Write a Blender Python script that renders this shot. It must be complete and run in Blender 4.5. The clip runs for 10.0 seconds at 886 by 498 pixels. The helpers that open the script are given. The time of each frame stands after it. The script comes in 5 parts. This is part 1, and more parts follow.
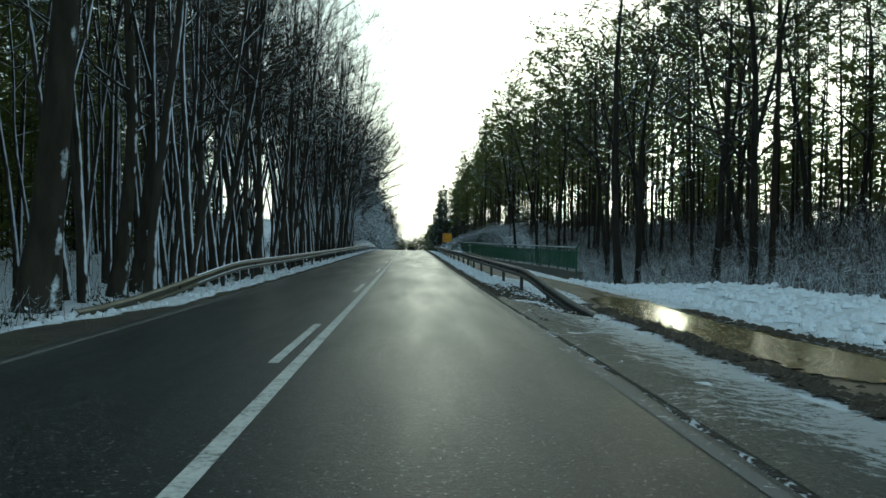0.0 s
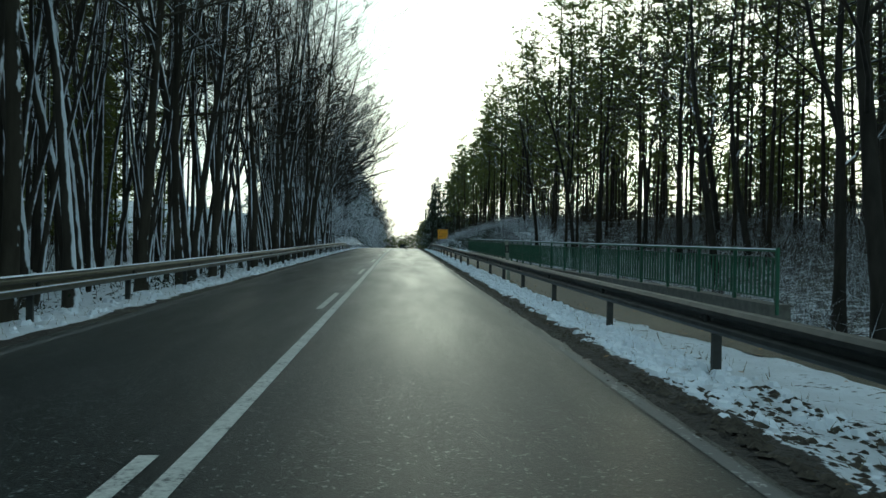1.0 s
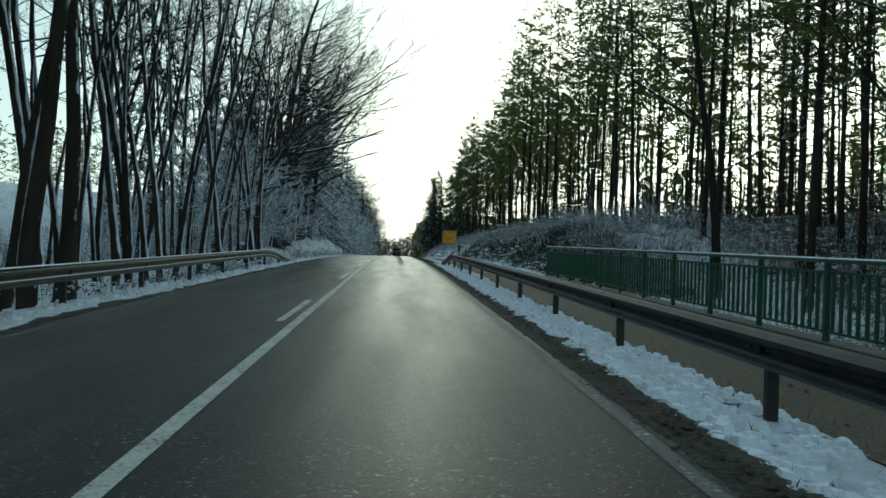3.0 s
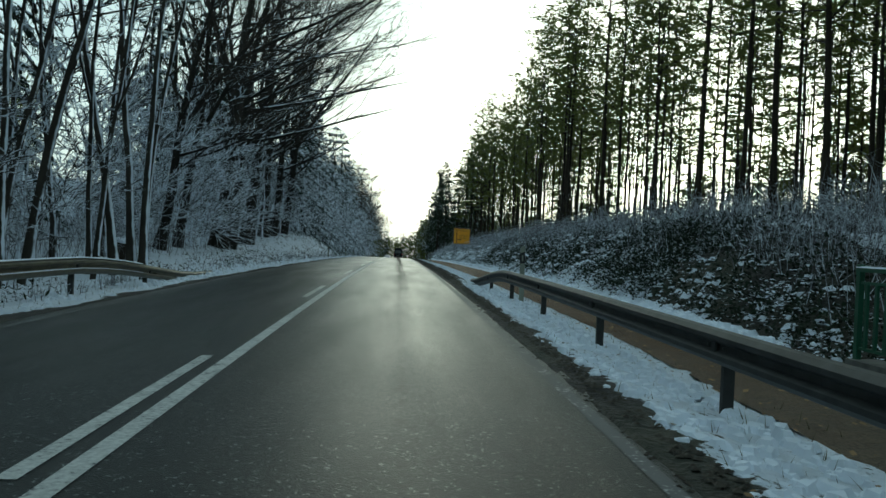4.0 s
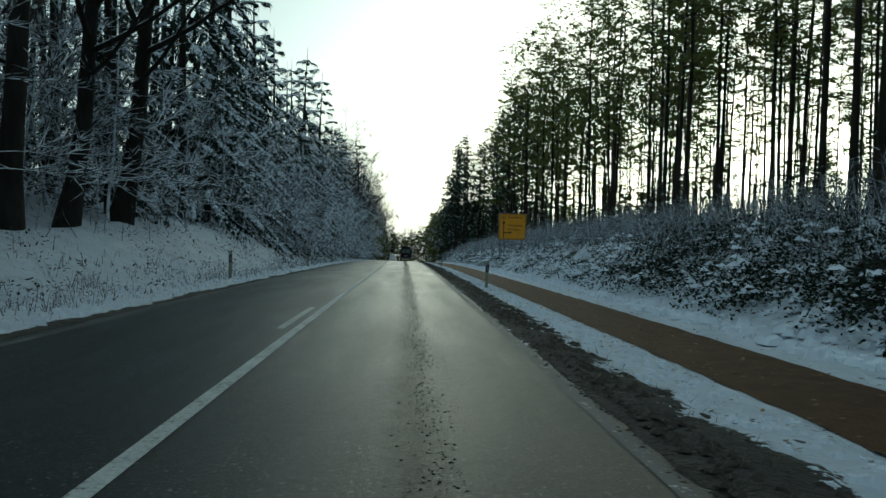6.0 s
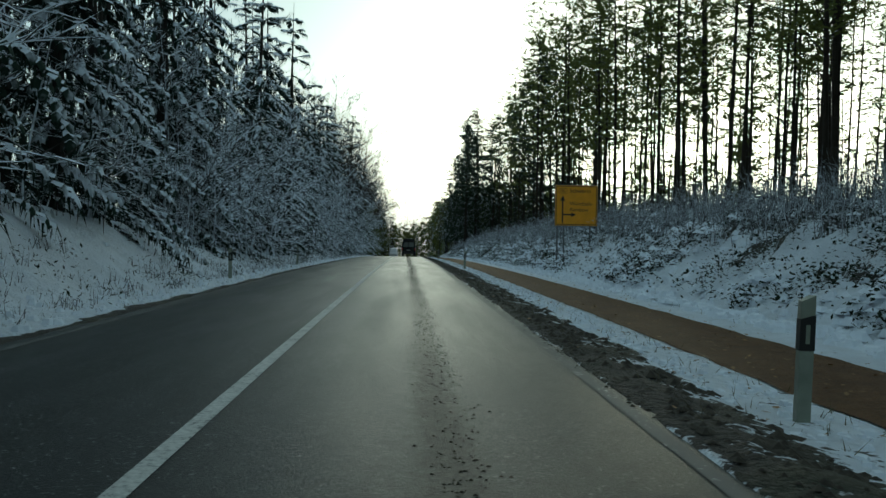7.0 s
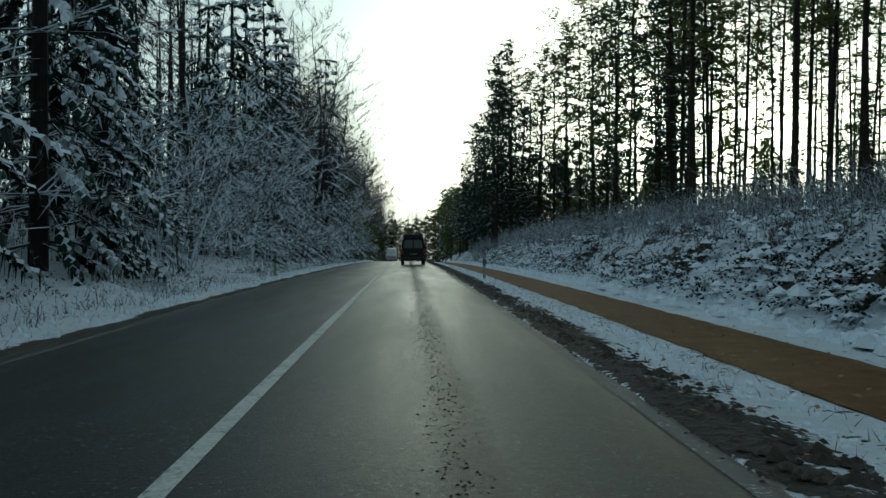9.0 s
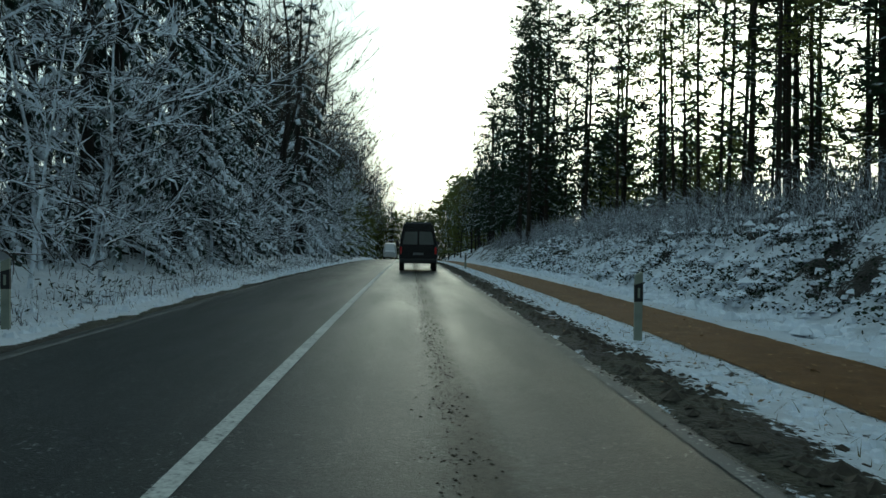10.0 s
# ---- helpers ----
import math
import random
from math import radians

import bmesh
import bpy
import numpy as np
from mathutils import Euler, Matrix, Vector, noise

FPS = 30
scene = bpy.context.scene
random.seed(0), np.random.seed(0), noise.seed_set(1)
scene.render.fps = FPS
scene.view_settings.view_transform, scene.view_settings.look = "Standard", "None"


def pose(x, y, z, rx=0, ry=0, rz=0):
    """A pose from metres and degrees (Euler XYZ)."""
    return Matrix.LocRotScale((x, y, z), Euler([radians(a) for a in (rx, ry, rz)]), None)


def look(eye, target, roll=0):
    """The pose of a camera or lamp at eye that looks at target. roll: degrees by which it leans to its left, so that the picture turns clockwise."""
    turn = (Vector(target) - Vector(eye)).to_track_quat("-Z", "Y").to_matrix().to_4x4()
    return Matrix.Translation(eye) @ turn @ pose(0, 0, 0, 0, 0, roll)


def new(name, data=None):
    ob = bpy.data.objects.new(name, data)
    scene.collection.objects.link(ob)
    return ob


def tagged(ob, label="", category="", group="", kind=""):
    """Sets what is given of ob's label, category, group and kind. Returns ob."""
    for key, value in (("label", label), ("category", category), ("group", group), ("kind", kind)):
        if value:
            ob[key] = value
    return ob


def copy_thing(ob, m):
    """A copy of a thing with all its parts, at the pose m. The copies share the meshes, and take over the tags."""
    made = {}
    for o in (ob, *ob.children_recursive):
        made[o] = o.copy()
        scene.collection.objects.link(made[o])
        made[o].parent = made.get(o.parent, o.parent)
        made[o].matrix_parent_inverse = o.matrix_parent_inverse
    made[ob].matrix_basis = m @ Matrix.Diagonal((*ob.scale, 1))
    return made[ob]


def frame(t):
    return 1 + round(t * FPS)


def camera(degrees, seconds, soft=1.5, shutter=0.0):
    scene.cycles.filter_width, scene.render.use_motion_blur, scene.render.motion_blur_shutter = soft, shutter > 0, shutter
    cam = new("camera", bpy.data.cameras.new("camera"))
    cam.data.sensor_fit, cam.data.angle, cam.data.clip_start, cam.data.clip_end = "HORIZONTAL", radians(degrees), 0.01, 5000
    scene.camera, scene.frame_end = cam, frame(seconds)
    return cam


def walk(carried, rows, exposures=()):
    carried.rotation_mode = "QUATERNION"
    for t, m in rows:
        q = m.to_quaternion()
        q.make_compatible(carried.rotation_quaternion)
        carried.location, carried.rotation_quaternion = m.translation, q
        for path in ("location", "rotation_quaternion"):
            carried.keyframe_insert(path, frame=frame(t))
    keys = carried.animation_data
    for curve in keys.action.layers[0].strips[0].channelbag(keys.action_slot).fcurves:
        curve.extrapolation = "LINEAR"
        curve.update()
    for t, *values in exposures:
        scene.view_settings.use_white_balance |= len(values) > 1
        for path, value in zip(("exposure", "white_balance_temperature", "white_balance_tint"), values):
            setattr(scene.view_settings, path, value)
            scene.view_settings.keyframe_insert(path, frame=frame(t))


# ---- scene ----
cam = camera(58.5, 10.0)
PATH = [
    (0.0, (1.214, 13.642, 0.681), (1.297, 15.640, 0.6726), 0.70),
    (0.5, (1.199, 23.950, 0.684), (1.282, 25.948, 0.6726), 0.65),
    (1.0, (1.216, 34.416, 0.709), (1.322, 36.414, 0.6938), 0.89),
    (1.5, (1.243, 44.818, 0.745), (1.354, 46.815, 0.7319), 1.06),
    (2.0, (1.320, 55.276, 0.819), (1.444, 57.272, 0.8125), 1.35),
    (2.5, (1.357, 65.632, 0.898), (1.480, 67.628, 0.8931), 1.35),
    (4.0, (1.643, 97.342, 1.146), (1.756, 99.339, 1.1388), 2.68),
    (4.5, (1.635, 107.928, 1.209), (1.746, 109.925, 1.2043), 2.63),
    (5.0, (1.599, 118.701, 1.243), (1.708, 120.698, 1.2348), 2.42),
    (5.5, (1.646, 129.461, 1.257), (1.746, 131.458, 1.2463), 2.09),
    (7.0, (1.445, 163.263, 1.038), (1.536, 165.261, 0.9991), 0.92),
    (7.5, (1.383, 174.805, 0.932), (1.471, 176.803, 0.8897), 0.43),
    (8.0, (1.361, 186.165, 0.804), (1.448, 188.162, 0.7626), 0.08),
    (8.5, (1.325, 197.637, 0.653), (1.411, 199.634, 0.6095), 0.16),
    (9.0, (1.318, 208.985, 0.489), (1.405, 210.983, 0.4443), 0.24),
    (9.5, (1.320, 220.539, 0.283), (1.403, 222.537, 0.2363), 0.20),
    (10.0, (1.277, 232.238, 0.070), (1.360, 234.236, 0.0124), 0.75),
]
walk(cam, [(t, look(eye, target, roll)) for t, eye, target, roll in PATH],
     exposures=((0.0, -0.14, 6050, -17), (2.0, -0.12, 6050, -17), (2.5, -0.15, 6050, -17), (4.0, -0.26, 6050, -17), (5.5, -0.54, 6050, -17), (7.0, -0.58, 6050, -17), (8.5, -0.66, 6000, -17), (9.5, -0.64, 6000, -17), (10.0, -0.47, 6000, -17)))

# ---- sky and sun ----
SUN_AZ, SUN_EL = radians(18.7), radians(7.5)
world = bpy.data.worlds.new("winter_sky")
scene.world = world
world.use_nodes = True
wn = world.node_tree
sky = wn.nodes.new("ShaderNodeTexSky")
sky.sky_type = "NISHITA"
sky.sun_disc = False
sky.sun_elevation, sky.sun_rotation = SUN_EL, SUN_AZ
sky.dust_density, sky.air_density = 3.0, 1.0
# thin cloud: the clear sky's colours are washed out and an even white veil lies over them
pale = wn.nodes.new("ShaderNodeHueSaturation")
pale.inputs["Saturation"].default_value = 0.42
pale.inputs["Value"].default_value = 1.08
wn.links.new(sky.outputs[0], pale.inputs["Color"])
veil = wn.nodes.new("ShaderNodeMix")
veil.data_type, veil.blend_type = "RGBA", "ADD"
veil.inputs[0].default_value = 1.0
veil.inputs[7].default_value = (2.75, 3.35, 4.15, 1)
wn.links.new(pale.outputs[0], veil.inputs[6])
wn.links.new(veil.outputs[2], wn.nodes["Background"].inputs[0])
wn.nodes["Background"].inputs[1].default_value = 0.13
sun = new("low_sun", bpy.data.lights.new("low_sun", "SUN"))
sun.data.energy, sun.data.angle, sun.data.color = 0.4, radians(2.0), (1.0, 0.86, 0.66)
sun_to = Vector((math.sin(SUN_AZ) * math.cos(SUN_EL), math.cos(SUN_AZ) * math.cos(SUN_EL), math.sin(SUN_EL)))
sun.matrix_world = look((0, 0, 60), Vector((0, 0, 60)) - sun_to)


# ---- the lie of the land ----
# heights of the road's middle every ten metres
ROAD_TOPS = [-0.640, -0.633, -0.626, -0.612, -0.584, -0.531, -0.460, -0.374, -0.288, -0.206, -0.133, -0.071, -0.043, -0.051, -0.094, -0.158, -0.237, -0.329, -0.436, -0.554, -0.686, -0.839, -1.011, -1.197, -1.404]


def road_z(y):
    """Height of the road's middle: level, then over a low crest and ever steeper down."""
    if y <= 0:
        return ROAD_TOPS[0]
    if y < 240:
        i = int(y / 10)
        t = y / 10 - i
        a, b, c, d = (ROAD_TOPS[min(max(k, 0), 24)] for k in (i - 1, i, i + 1, i + 2))
        if i == 23:
            d = 2 * c - b
        return 0.5 * (2 * b + (c - a) * t + (2 * a - 5 * b + 4 * c - d) * t * t + (3 * b - a - 3 * c + d) * t ** 3)
    d = min(y - 240.0, 187.0)
    return ROAD_TOPS[24] - 0.0214 * d - 0.0001 * d * d - 0.0588 * max(0.0, y - 427.0)


def step01(a, b, v):
    u = min(1.0, max(0.0, (v - a) / (b - a)))
    return u * u * (3 - 2 * u)


def ramp(v, pts):
    if v <= pts[0][0]:
        return pts[0][1]
    for (a, h0), (b, h1) in zip(pts, pts[1:]):
        if v <= b:
            return h0 + (h1 - h0) * step01(a, b, v) * 0.5 + (h1 - h0) * (v - a) / (b - a) * 0.5
    return pts[-1][1]


def path_mid(y):
    """The side path's middle line, which swings away from the road before the bridge."""
    return 6.02 - 0.05 * step01(112, 98, y) + 0.72 * step01(52, 41, y) - 0.35 * step01(37, 29, y) + 0.25 * step01(27, 19, y)


def path_half(y):
    return 0.85 + 0.35 * step01(112, 98, y) - 0.55 * step01(54, 42, y) + 0.3 * step01(40, 30, y) + 0.3 * step01(27, 21, y)


def land(x, y):
    """Height over the road's middle."""
    if x >= 0:
        up = ramp(x, [(7.3, -0.08), (8.7, -0.2), (10.0, 0.6), (11.6, 1.75), (13.5, 2.3), (20, 3.1), (32, 3.8), (80, 4.5)])
        low = ramp(x, [(7.6, -0.05), (9.2, -1.0), (13, -1.3), (18, -0.7), (30, 2.6), (50, 3.6), (90, 4.0)])
        near = ramp(x, [(9.0, -0.1), (12.5, 0.0), (16, -0.4), (22, -0.2), (38, 2.8), (90, 4.0)])
        k, j = step01(98, 122, y), step01(40, 52, y)
        side = up * k + (1 - k) * (low * j + near * (1 - j))
        if y > 330:
            f = step01(330, 400, y)
            side = side * (1 - f) + f * min(side, 2.0)
        flat = 0.012 * step01(3.25, 3.34, x) - 0.112 * step01(3.45, 4.5, x)
        w = step01(7.0, 8.0, x)
        return flat * (1 - w) + side * w
    a = -x
    flat = ramp(a, [(3.5, -0.03), (4.7, -0.06), (6.0, -0.4), (12, -0.5), (25, 0.2), (60, 3.0), (120, 6.0)])
    bank = ramp(a, [(3.5, -0.03), (4.6, 0.0), (6.5, 0.2), (10, 0.75), (16, 2.2), (30, 4.6), (60, 7.0), (120, 8.0)])
    bank += 1.55 * step01(4.9, 7.8, a) * step01(148, 178, y) * (1 - step01(183, 206, y))
    k = step01(108, 135, y)
    return flat * (1 - k) + bank * k


def ground_z(x, y):
    return road_z(y) + land(x, y)


# ---- materials ----
def nodes_of(name):
    m = bpy.data.materials.new(name)
    m.use_nodes = True
    t = m.node_tree
    return m, t, t.nodes["Principled BSDF"]


def add(t, kind, **kw):
    n = t.nodes.new(kind)
    for k, v in kw.items():
        n.inputs[k].default_value = v
    return n


def noise_of(t, scale, detail=4.0, vec=None, rough=0.55):
    n = add(t, "ShaderNodeTexNoise", Scale=scale, Detail=detail, Roughness=rough)
    if vec is not None:
        t.links.new(vec, n.inputs["Vector"])
    return n.outputs["Fac"]


def coords(t, stretch=(1, 1, 1)):
    tc = t.nodes.new("ShaderNodeTexCoord")
    mp = t.nodes.new("ShaderNodeMapping")
    mp.inputs["Scale"].default_value = stretch
    t.links.new(tc.outputs["Object"], mp.inputs["Vector"])
    return mp.outputs["Vector"]


def ramp_of(t, fac, *stops):
    r = t.nodes.new("ShaderNodeValToRGB")
    while len(r.color_ramp.elements) < len(stops):
        r.color_ramp.elements.new(0.5)
    for e, (p, c) in zip(r.color_ramp.elements, stops):
        e.position = p
        e.color = (*c, 1) if len(c) == 3 else c
    t.links.new(fac, r.inputs[0])
    return r.outputs[0]


def band(t, fac, lo, hi):
    """0 below lo, 1 above hi."""
    r = t.nodes.new("ShaderNodeMapRange")
    r.inputs[1].default_value, r.inputs[2].default_value = lo, hi
    t.links.new(fac, r.inputs[0])
    return r.outputs[0]


def sums(t, op, a, b):
    n = t.nodes.new("ShaderNodeMath")
    n.operation = op
    for i, v in enumerate((a, b)):
        if isinstance(v, (int, float)):
            n.inputs[i].default_value = v
        else:
            t.links.new(v, n.inputs[i])
    return n.outputs[0]


def blend(t, fac, a, b):
    n = t.nodes.new("ShaderNodeMix")
    n.data_type = "RGBA"
    for i, v in ((0, fac), (6, a), (7, b)):
        if isinstance(v, tuple):
            n.inputs[i].default_value = (*v, 1)
        elif isinstance(v, (int, float)):
            n.inputs[i].default_value = v
        else:
            t.links.new(v, n.inputs[i])
    return n.outputs[2]


def relief(t, bsdf, height, strength, distance):
    b = t.nodes.new("ShaderNodeBump")
    b.inputs["Strength"].default_value, b.inputs["Distance"].default_value = strength, distance
    t.links.new(height, b.inputs["Height"])
    t.links.new(b.outputs[0], bsdf.inputs["Normal"])


def normal_along(t, d):
    g = t.nodes.new("ShaderNodeNewGeometry")
    n = t.nodes.new("ShaderNodeVectorMath")
    n.operation = "DOT_PRODUCT"
    n.inputs[1].default_value = d
    t.links.new(g.outputs["Normal"], n.inputs[0])
    return n.outputs["Value"]


def plain(name, col, rough=0.6, metal=0.0, var=0.25, scale=6.0, shine=0.5):
    m, t, b = nodes_of(name)
    f = noise_of(t, scale, 5, coords(t))
    lo = tuple(c * (1 - var) for c in col)
    hi = tuple(min(1, c * (1 + var)) for c in col)
    t.links.new(ramp_of(t, f, (0.3, lo), (0.7, hi)), b.inputs["Base Color"])
    b.inputs["Roughness"].default_value, b.inputs["Metallic"].default_value = rough, metal
    b.inputs["Specular IOR Level"].default_value = shine
    return m


SNOW = (0.78, 0.83, 0.91)


def snowy(name, col, towards, lo, hi, scale=5.0, var=0.5, rough=0.85, stretch=(1, 1, 1), uneven=2.0):
    """A surface with snow lying on the faces that look towards a direction."""
    m, t, b = nodes_of(name)
    v = coords(t, stretch)
    f = noise_of(t, scale, 5, v)
    base = ramp_of(t, f, (0.25, tuple(c * (1 - var) for c in col)), (0.75, tuple(c * (1 + var) for c in col)))
    d = sums(t, "ADD", normal_along(t, towards), sums(t, "MULTIPLY", sums(t, "SUBTRACT", noise_of(t, scale * 0.6, 4, coords(t)), 0.5), uneven))
    k = band(t, d, lo, hi)
    t.links.new(blend(t, k, base, SNOW), b.inputs["Base Color"])
    b.inputs["Roughness"].default_value = rough
    b.inputs["Specular IOR Level"].default_value = 0.15
    relief(t, b, f, 0.6, 0.03)
    return m


def let_light_through(m, col, k):
    """Thin needles glow a little when the light stands behind them."""
    t = m.node_tree
    b, o = t.nodes["Principled BSDF"], t.nodes["Material Output"]
    tl = add(t, "ShaderNodeBsdfTranslucent", Color=(*col, 1))
    mx = t.nodes.new("ShaderNodeMixShader")
    mx.inputs[0].default_value = k
    t.links.new(b.outputs[0], mx.inputs[1])
    t.links.new(tl.outputs[0], mx.inputs[2])
    t.links.new(mx.outputs[0], o.inputs[0])


def make_ground_material():
    m, t, b = nodes_of("snowy_ground")
    v = coords(t)
    at = t.nodes.new("ShaderNodeAttribute")
    at.attribute_name = "bare"
    fine, mid, big = noise_of(t, 14, 6, v), noise_of(t, 2.2, 5, v), noise_of(t, 0.35, 4, v)
    soil = ramp_of(t, fine, (0.3, (0.008, 0.007, 0.006)), (0.6, (0.026, 0.021, 0.016)), (0.8, (0.06, 0.05, 0.04)))
    grass = ramp_of(t, mid, (0.35, (0.016, 0.02, 0.009)), (0.7, (0.05, 0.046, 0.025)))
    dark = blend(t, band(t, big, 0.45, 0.6), soil, grass)
    snow = ramp_of(t, mid, (0.3, (0.66, 0.70, 0.76)), (0.65, SNOW))
    mask = sums(t, "ADD", at.outputs["Fac"], sums(t, "ADD", sums(t, "MULTIPLY", sums(t, "SUBTRACT", fine, 0.5), 0.9),
                                              sums(t, "MULTIPLY", sums(t, "SUBTRACT", mid, 0.5), 0.9)))
    k = band(t, mask, 0.46, 0.56)
    t.links.new(blend(t, k, snow, dark), b.inputs["Base Color"])
    b.inputs["Roughness"].default_value = 0.75
    relief(t, b, sums(t, "ADD", fine, sums(t, "MULTIPLY", mid, 1.5)), 0.9, 0.12)
    return m


def make_asphalt():
    m, t, b = nodes_of("damp_asphalt")
    v = coords(t)
    grain, wear = noise_of(t, 55, 4, v, 0.7), noise_of(t, 1.3, 5, coords(t, (1, 0.12, 1)))
    patch = noise_of(t, 7, 6, v, 0.7)
    col = ramp_of(t, grain, (0.3, (0.005, 0.006, 0.006)), (0.55, (0.014, 0.0165, 0.016)), (0.72, (0.07, 0.075, 0.072)))
    salt = ramp_of(t, wear, (0.4, (0.6, 0.6, 0.6)), (0.7, (1.1, 1.1, 1.07)))
    n = t.nodes.new("ShaderNodeMix")
    n.data_type, n.blend_type = "RGBA", "MULTIPLY"
    n.inputs[0].default_value = 1
    t.links.new(col, n.inputs[6]), t.links.new(salt, n.inputs[7])
    # a trail of mud dropped along the lane
    sp = t.nodes.new("ShaderNodeSeparateXYZ")
    t.links.new(v, sp.inputs[0])
    off = sums(t, "ABSOLUTE", sums(t, "SUBTRACT", sp.outputs["X"], sums(t, "ADD", 1.58, sums(t, "MULTIPLY", noise_of(t, 0.06, 2, v), 0.25))), 0.0)
    trail = sums(t, "SUBTRACT", sums(t, "ADD", sums(t, "MULTIPLY", noise_of(t, 6, 8, v, 0.75), 1.5), sums(t, "MULTIPLY", band(t, sp.outputs["Y"], 100, 150), 0.75)), sums(t, "MULTIPLY", off, 3.0))
    k = band(t, trail, 0.72, 1.25)
    # road salt and grit gathered near the lane's edge
    edge = band(t, sums(t, "ADD", sums(t, "ABSOLUTE", sp.outputs["X"], 0.0), sums(t, "MULTIPLY", noise_of(t, 1.1, 5, v), 0.8)), 3.1, 3.75)
    flecks = band(t, noise_of(t, 30, 2, v), 0.63, 0.69)
    speckled = blend(t, sums(t, "MULTIPLY", flecks, 0.7), blend(t, sums(t, "MULTIPLY", band(t, patch, 0.35, 0.8), 0.6), n.outputs[2], (0.042, 0.047, 0.045)), (0.3, 0.32, 0.31))
    # the lane in use dries pale with salt further on
    dry = sums(t, "MULTIPLY", sums(t, "MULTIPLY", band(t, sp.outputs["X"], 0.0, 0.5), band(t, sp.outputs["Y"], 105, 150)), band(t, sums(t, "ADD", patch, wear), 0.55, 1.25))
    speckled = blend(t, sums(t, "MULTIPLY", dry, 0.5), speckled, ramp_of(t, grain, (0.35, (0.04, 0.043, 0.042)), (0.7, (0.12, 0.125, 0.12))))
    salted = blend(t, sums(t, "MULTIPLY", edge, 0.2), speckled, (0.15, 0.15, 0.125))
    t.links.new(blend(t, sums(t, "MULTIPLY", k, 0.88), salted, ramp_of(t, noise_of(t, 18, 5, v, 0.7), (0.35, (0.012, 0.01, 0.007)), (0.7, (0.06, 0.052, 0.04)))), b.inputs["Base Color"])
    t.links.new(sums(t, "ADD", ramp_of(t, wear, (0.3, (0.28,) * 3), (0.7, (0.42,) * 3)), sums(t, "MULTIPLY", k, 0.08)), b.inputs["Roughness"])
    b.inputs["Specular IOR Level"].default_value = 0.16
    relief(t, b, sums(t, "ADD", grain, sums(t, "MULTIPLY", patch, 0.3)), 0.5, 0.012)
    return m


def make_paint(name, wear):
    m, t, b = nodes_of(name)
    v = coords(t)
    f = sums(t, "SUBTRACT", sums(t, "ADD", noise_of(t, 25, 5, v), sums(t, "MULTIPLY", noise_of(t, 3, 4, v), 0.6)), wear)
    t.links.new(ramp_of(t, f, (0.55, (0.09, 0.09, 0.09)), (0.72, (0.42, 0.43, 0.41)), (0.95, (0.58, 0.59, 0.56))), b.inputs["Base Color"])
    b.inputs["Roughness"].default_value = 0.6
    return m


def make_path_material():
    """Brown gravel, damp, with a soaked stretch before the bridge."""
    m, t, b = nodes_of("wet_brown_gravel")
    v = coords(t)
    fine, mid, big = noise_of(t, 28, 5, v, 0.65), noise_of(t, 3, 5, v), noise_of(t, 0.7, 4, coords(t, (1, 0.3, 1)))
    grit = ramp_of(t, sums(t, "ADD", sums(t, "MULTIPLY", fine, 0.6), sums(t, "MULTIPLY", mid, 0.4)),
                   (0.32, (0.03, 0.014, 0.006)), (0.52, (0.085, 0.042, 0.016)), (0.7, (0.16, 0.09, 0.045)))
    sp = t.nodes.new("ShaderNodeSeparateXYZ")
    t.links.new(v, sp.inputs[0])
    soaked = sums(t, "SUBTRACT", 1.0, band(t, sums(t, "ADD", sp.outputs["Y"], sums(t, "MULTIPLY", big, 14)), 44, 58))
    grey = sums(t, "SUBTRACT", 1.0, band(t, sums(t, "ADD", sp.outputs["Y"], sums(t, "MULTIPLY", big, 10)), 102, 116))
    ochre = ramp_of(t, sums(t, "ADD", sums(t, "MULTIPLY", fine, 0.6), sums(t, "MULTIPLY", mid, 0.4)), (0.32, (0.06, 0.028, 0.008)), (0.52, (0.15, 0.075, 0.022)), (0.7, (0.24, 0.14, 0.06)))
    grit = blend(t, sums(t, "MULTIPLY", band(t, sp.outputs["Y"], 165, 215), 0.8), grit, ochre)
    grit = blend(t, sums(t, "MULTIPLY", grey, 0.75), grit, ramp_of(t, fine, (0.35, (0.05, 0.046, 0.034)), (0.65, (0.17, 0.155, 0.12))))
    mud = sums(t, "MULTIPLY", soaked, band(t, big, 0.48, 0.6))
    t.links.new(blend(t, sums(t, "MULTIPLY", mud, 0.85), blend(t, sums(t, "MULTIPLY", soaked, 0.8), grit, (0.03, 0.025, 0.01)), (0.01, 0.008, 0.005)), b.inputs["Base Color"])
    t.links.new(sums(t, "ADD", sums(t, "ADD", 0.1, sums(t, "MULTIPLY", grey, 0.15)), sums(t, "MULTIPLY", soaked, -0.05)), b.inputs["Specular IOR Level"])
    t.links.new(sums(t, "SUBTRACT", 0.6, sums(t, "MULTIPLY", soaked, 0.3)), b.inputs["Roughness"])
    relief(t, b, sums(t, "MULTIPLY", sums(t, "ADD", fine, mid), sums(t, "SUBTRACT", 1.0, sums(t, "MULTIPLY", soaked, 0.8))), 0.7, 0.03)
    return m


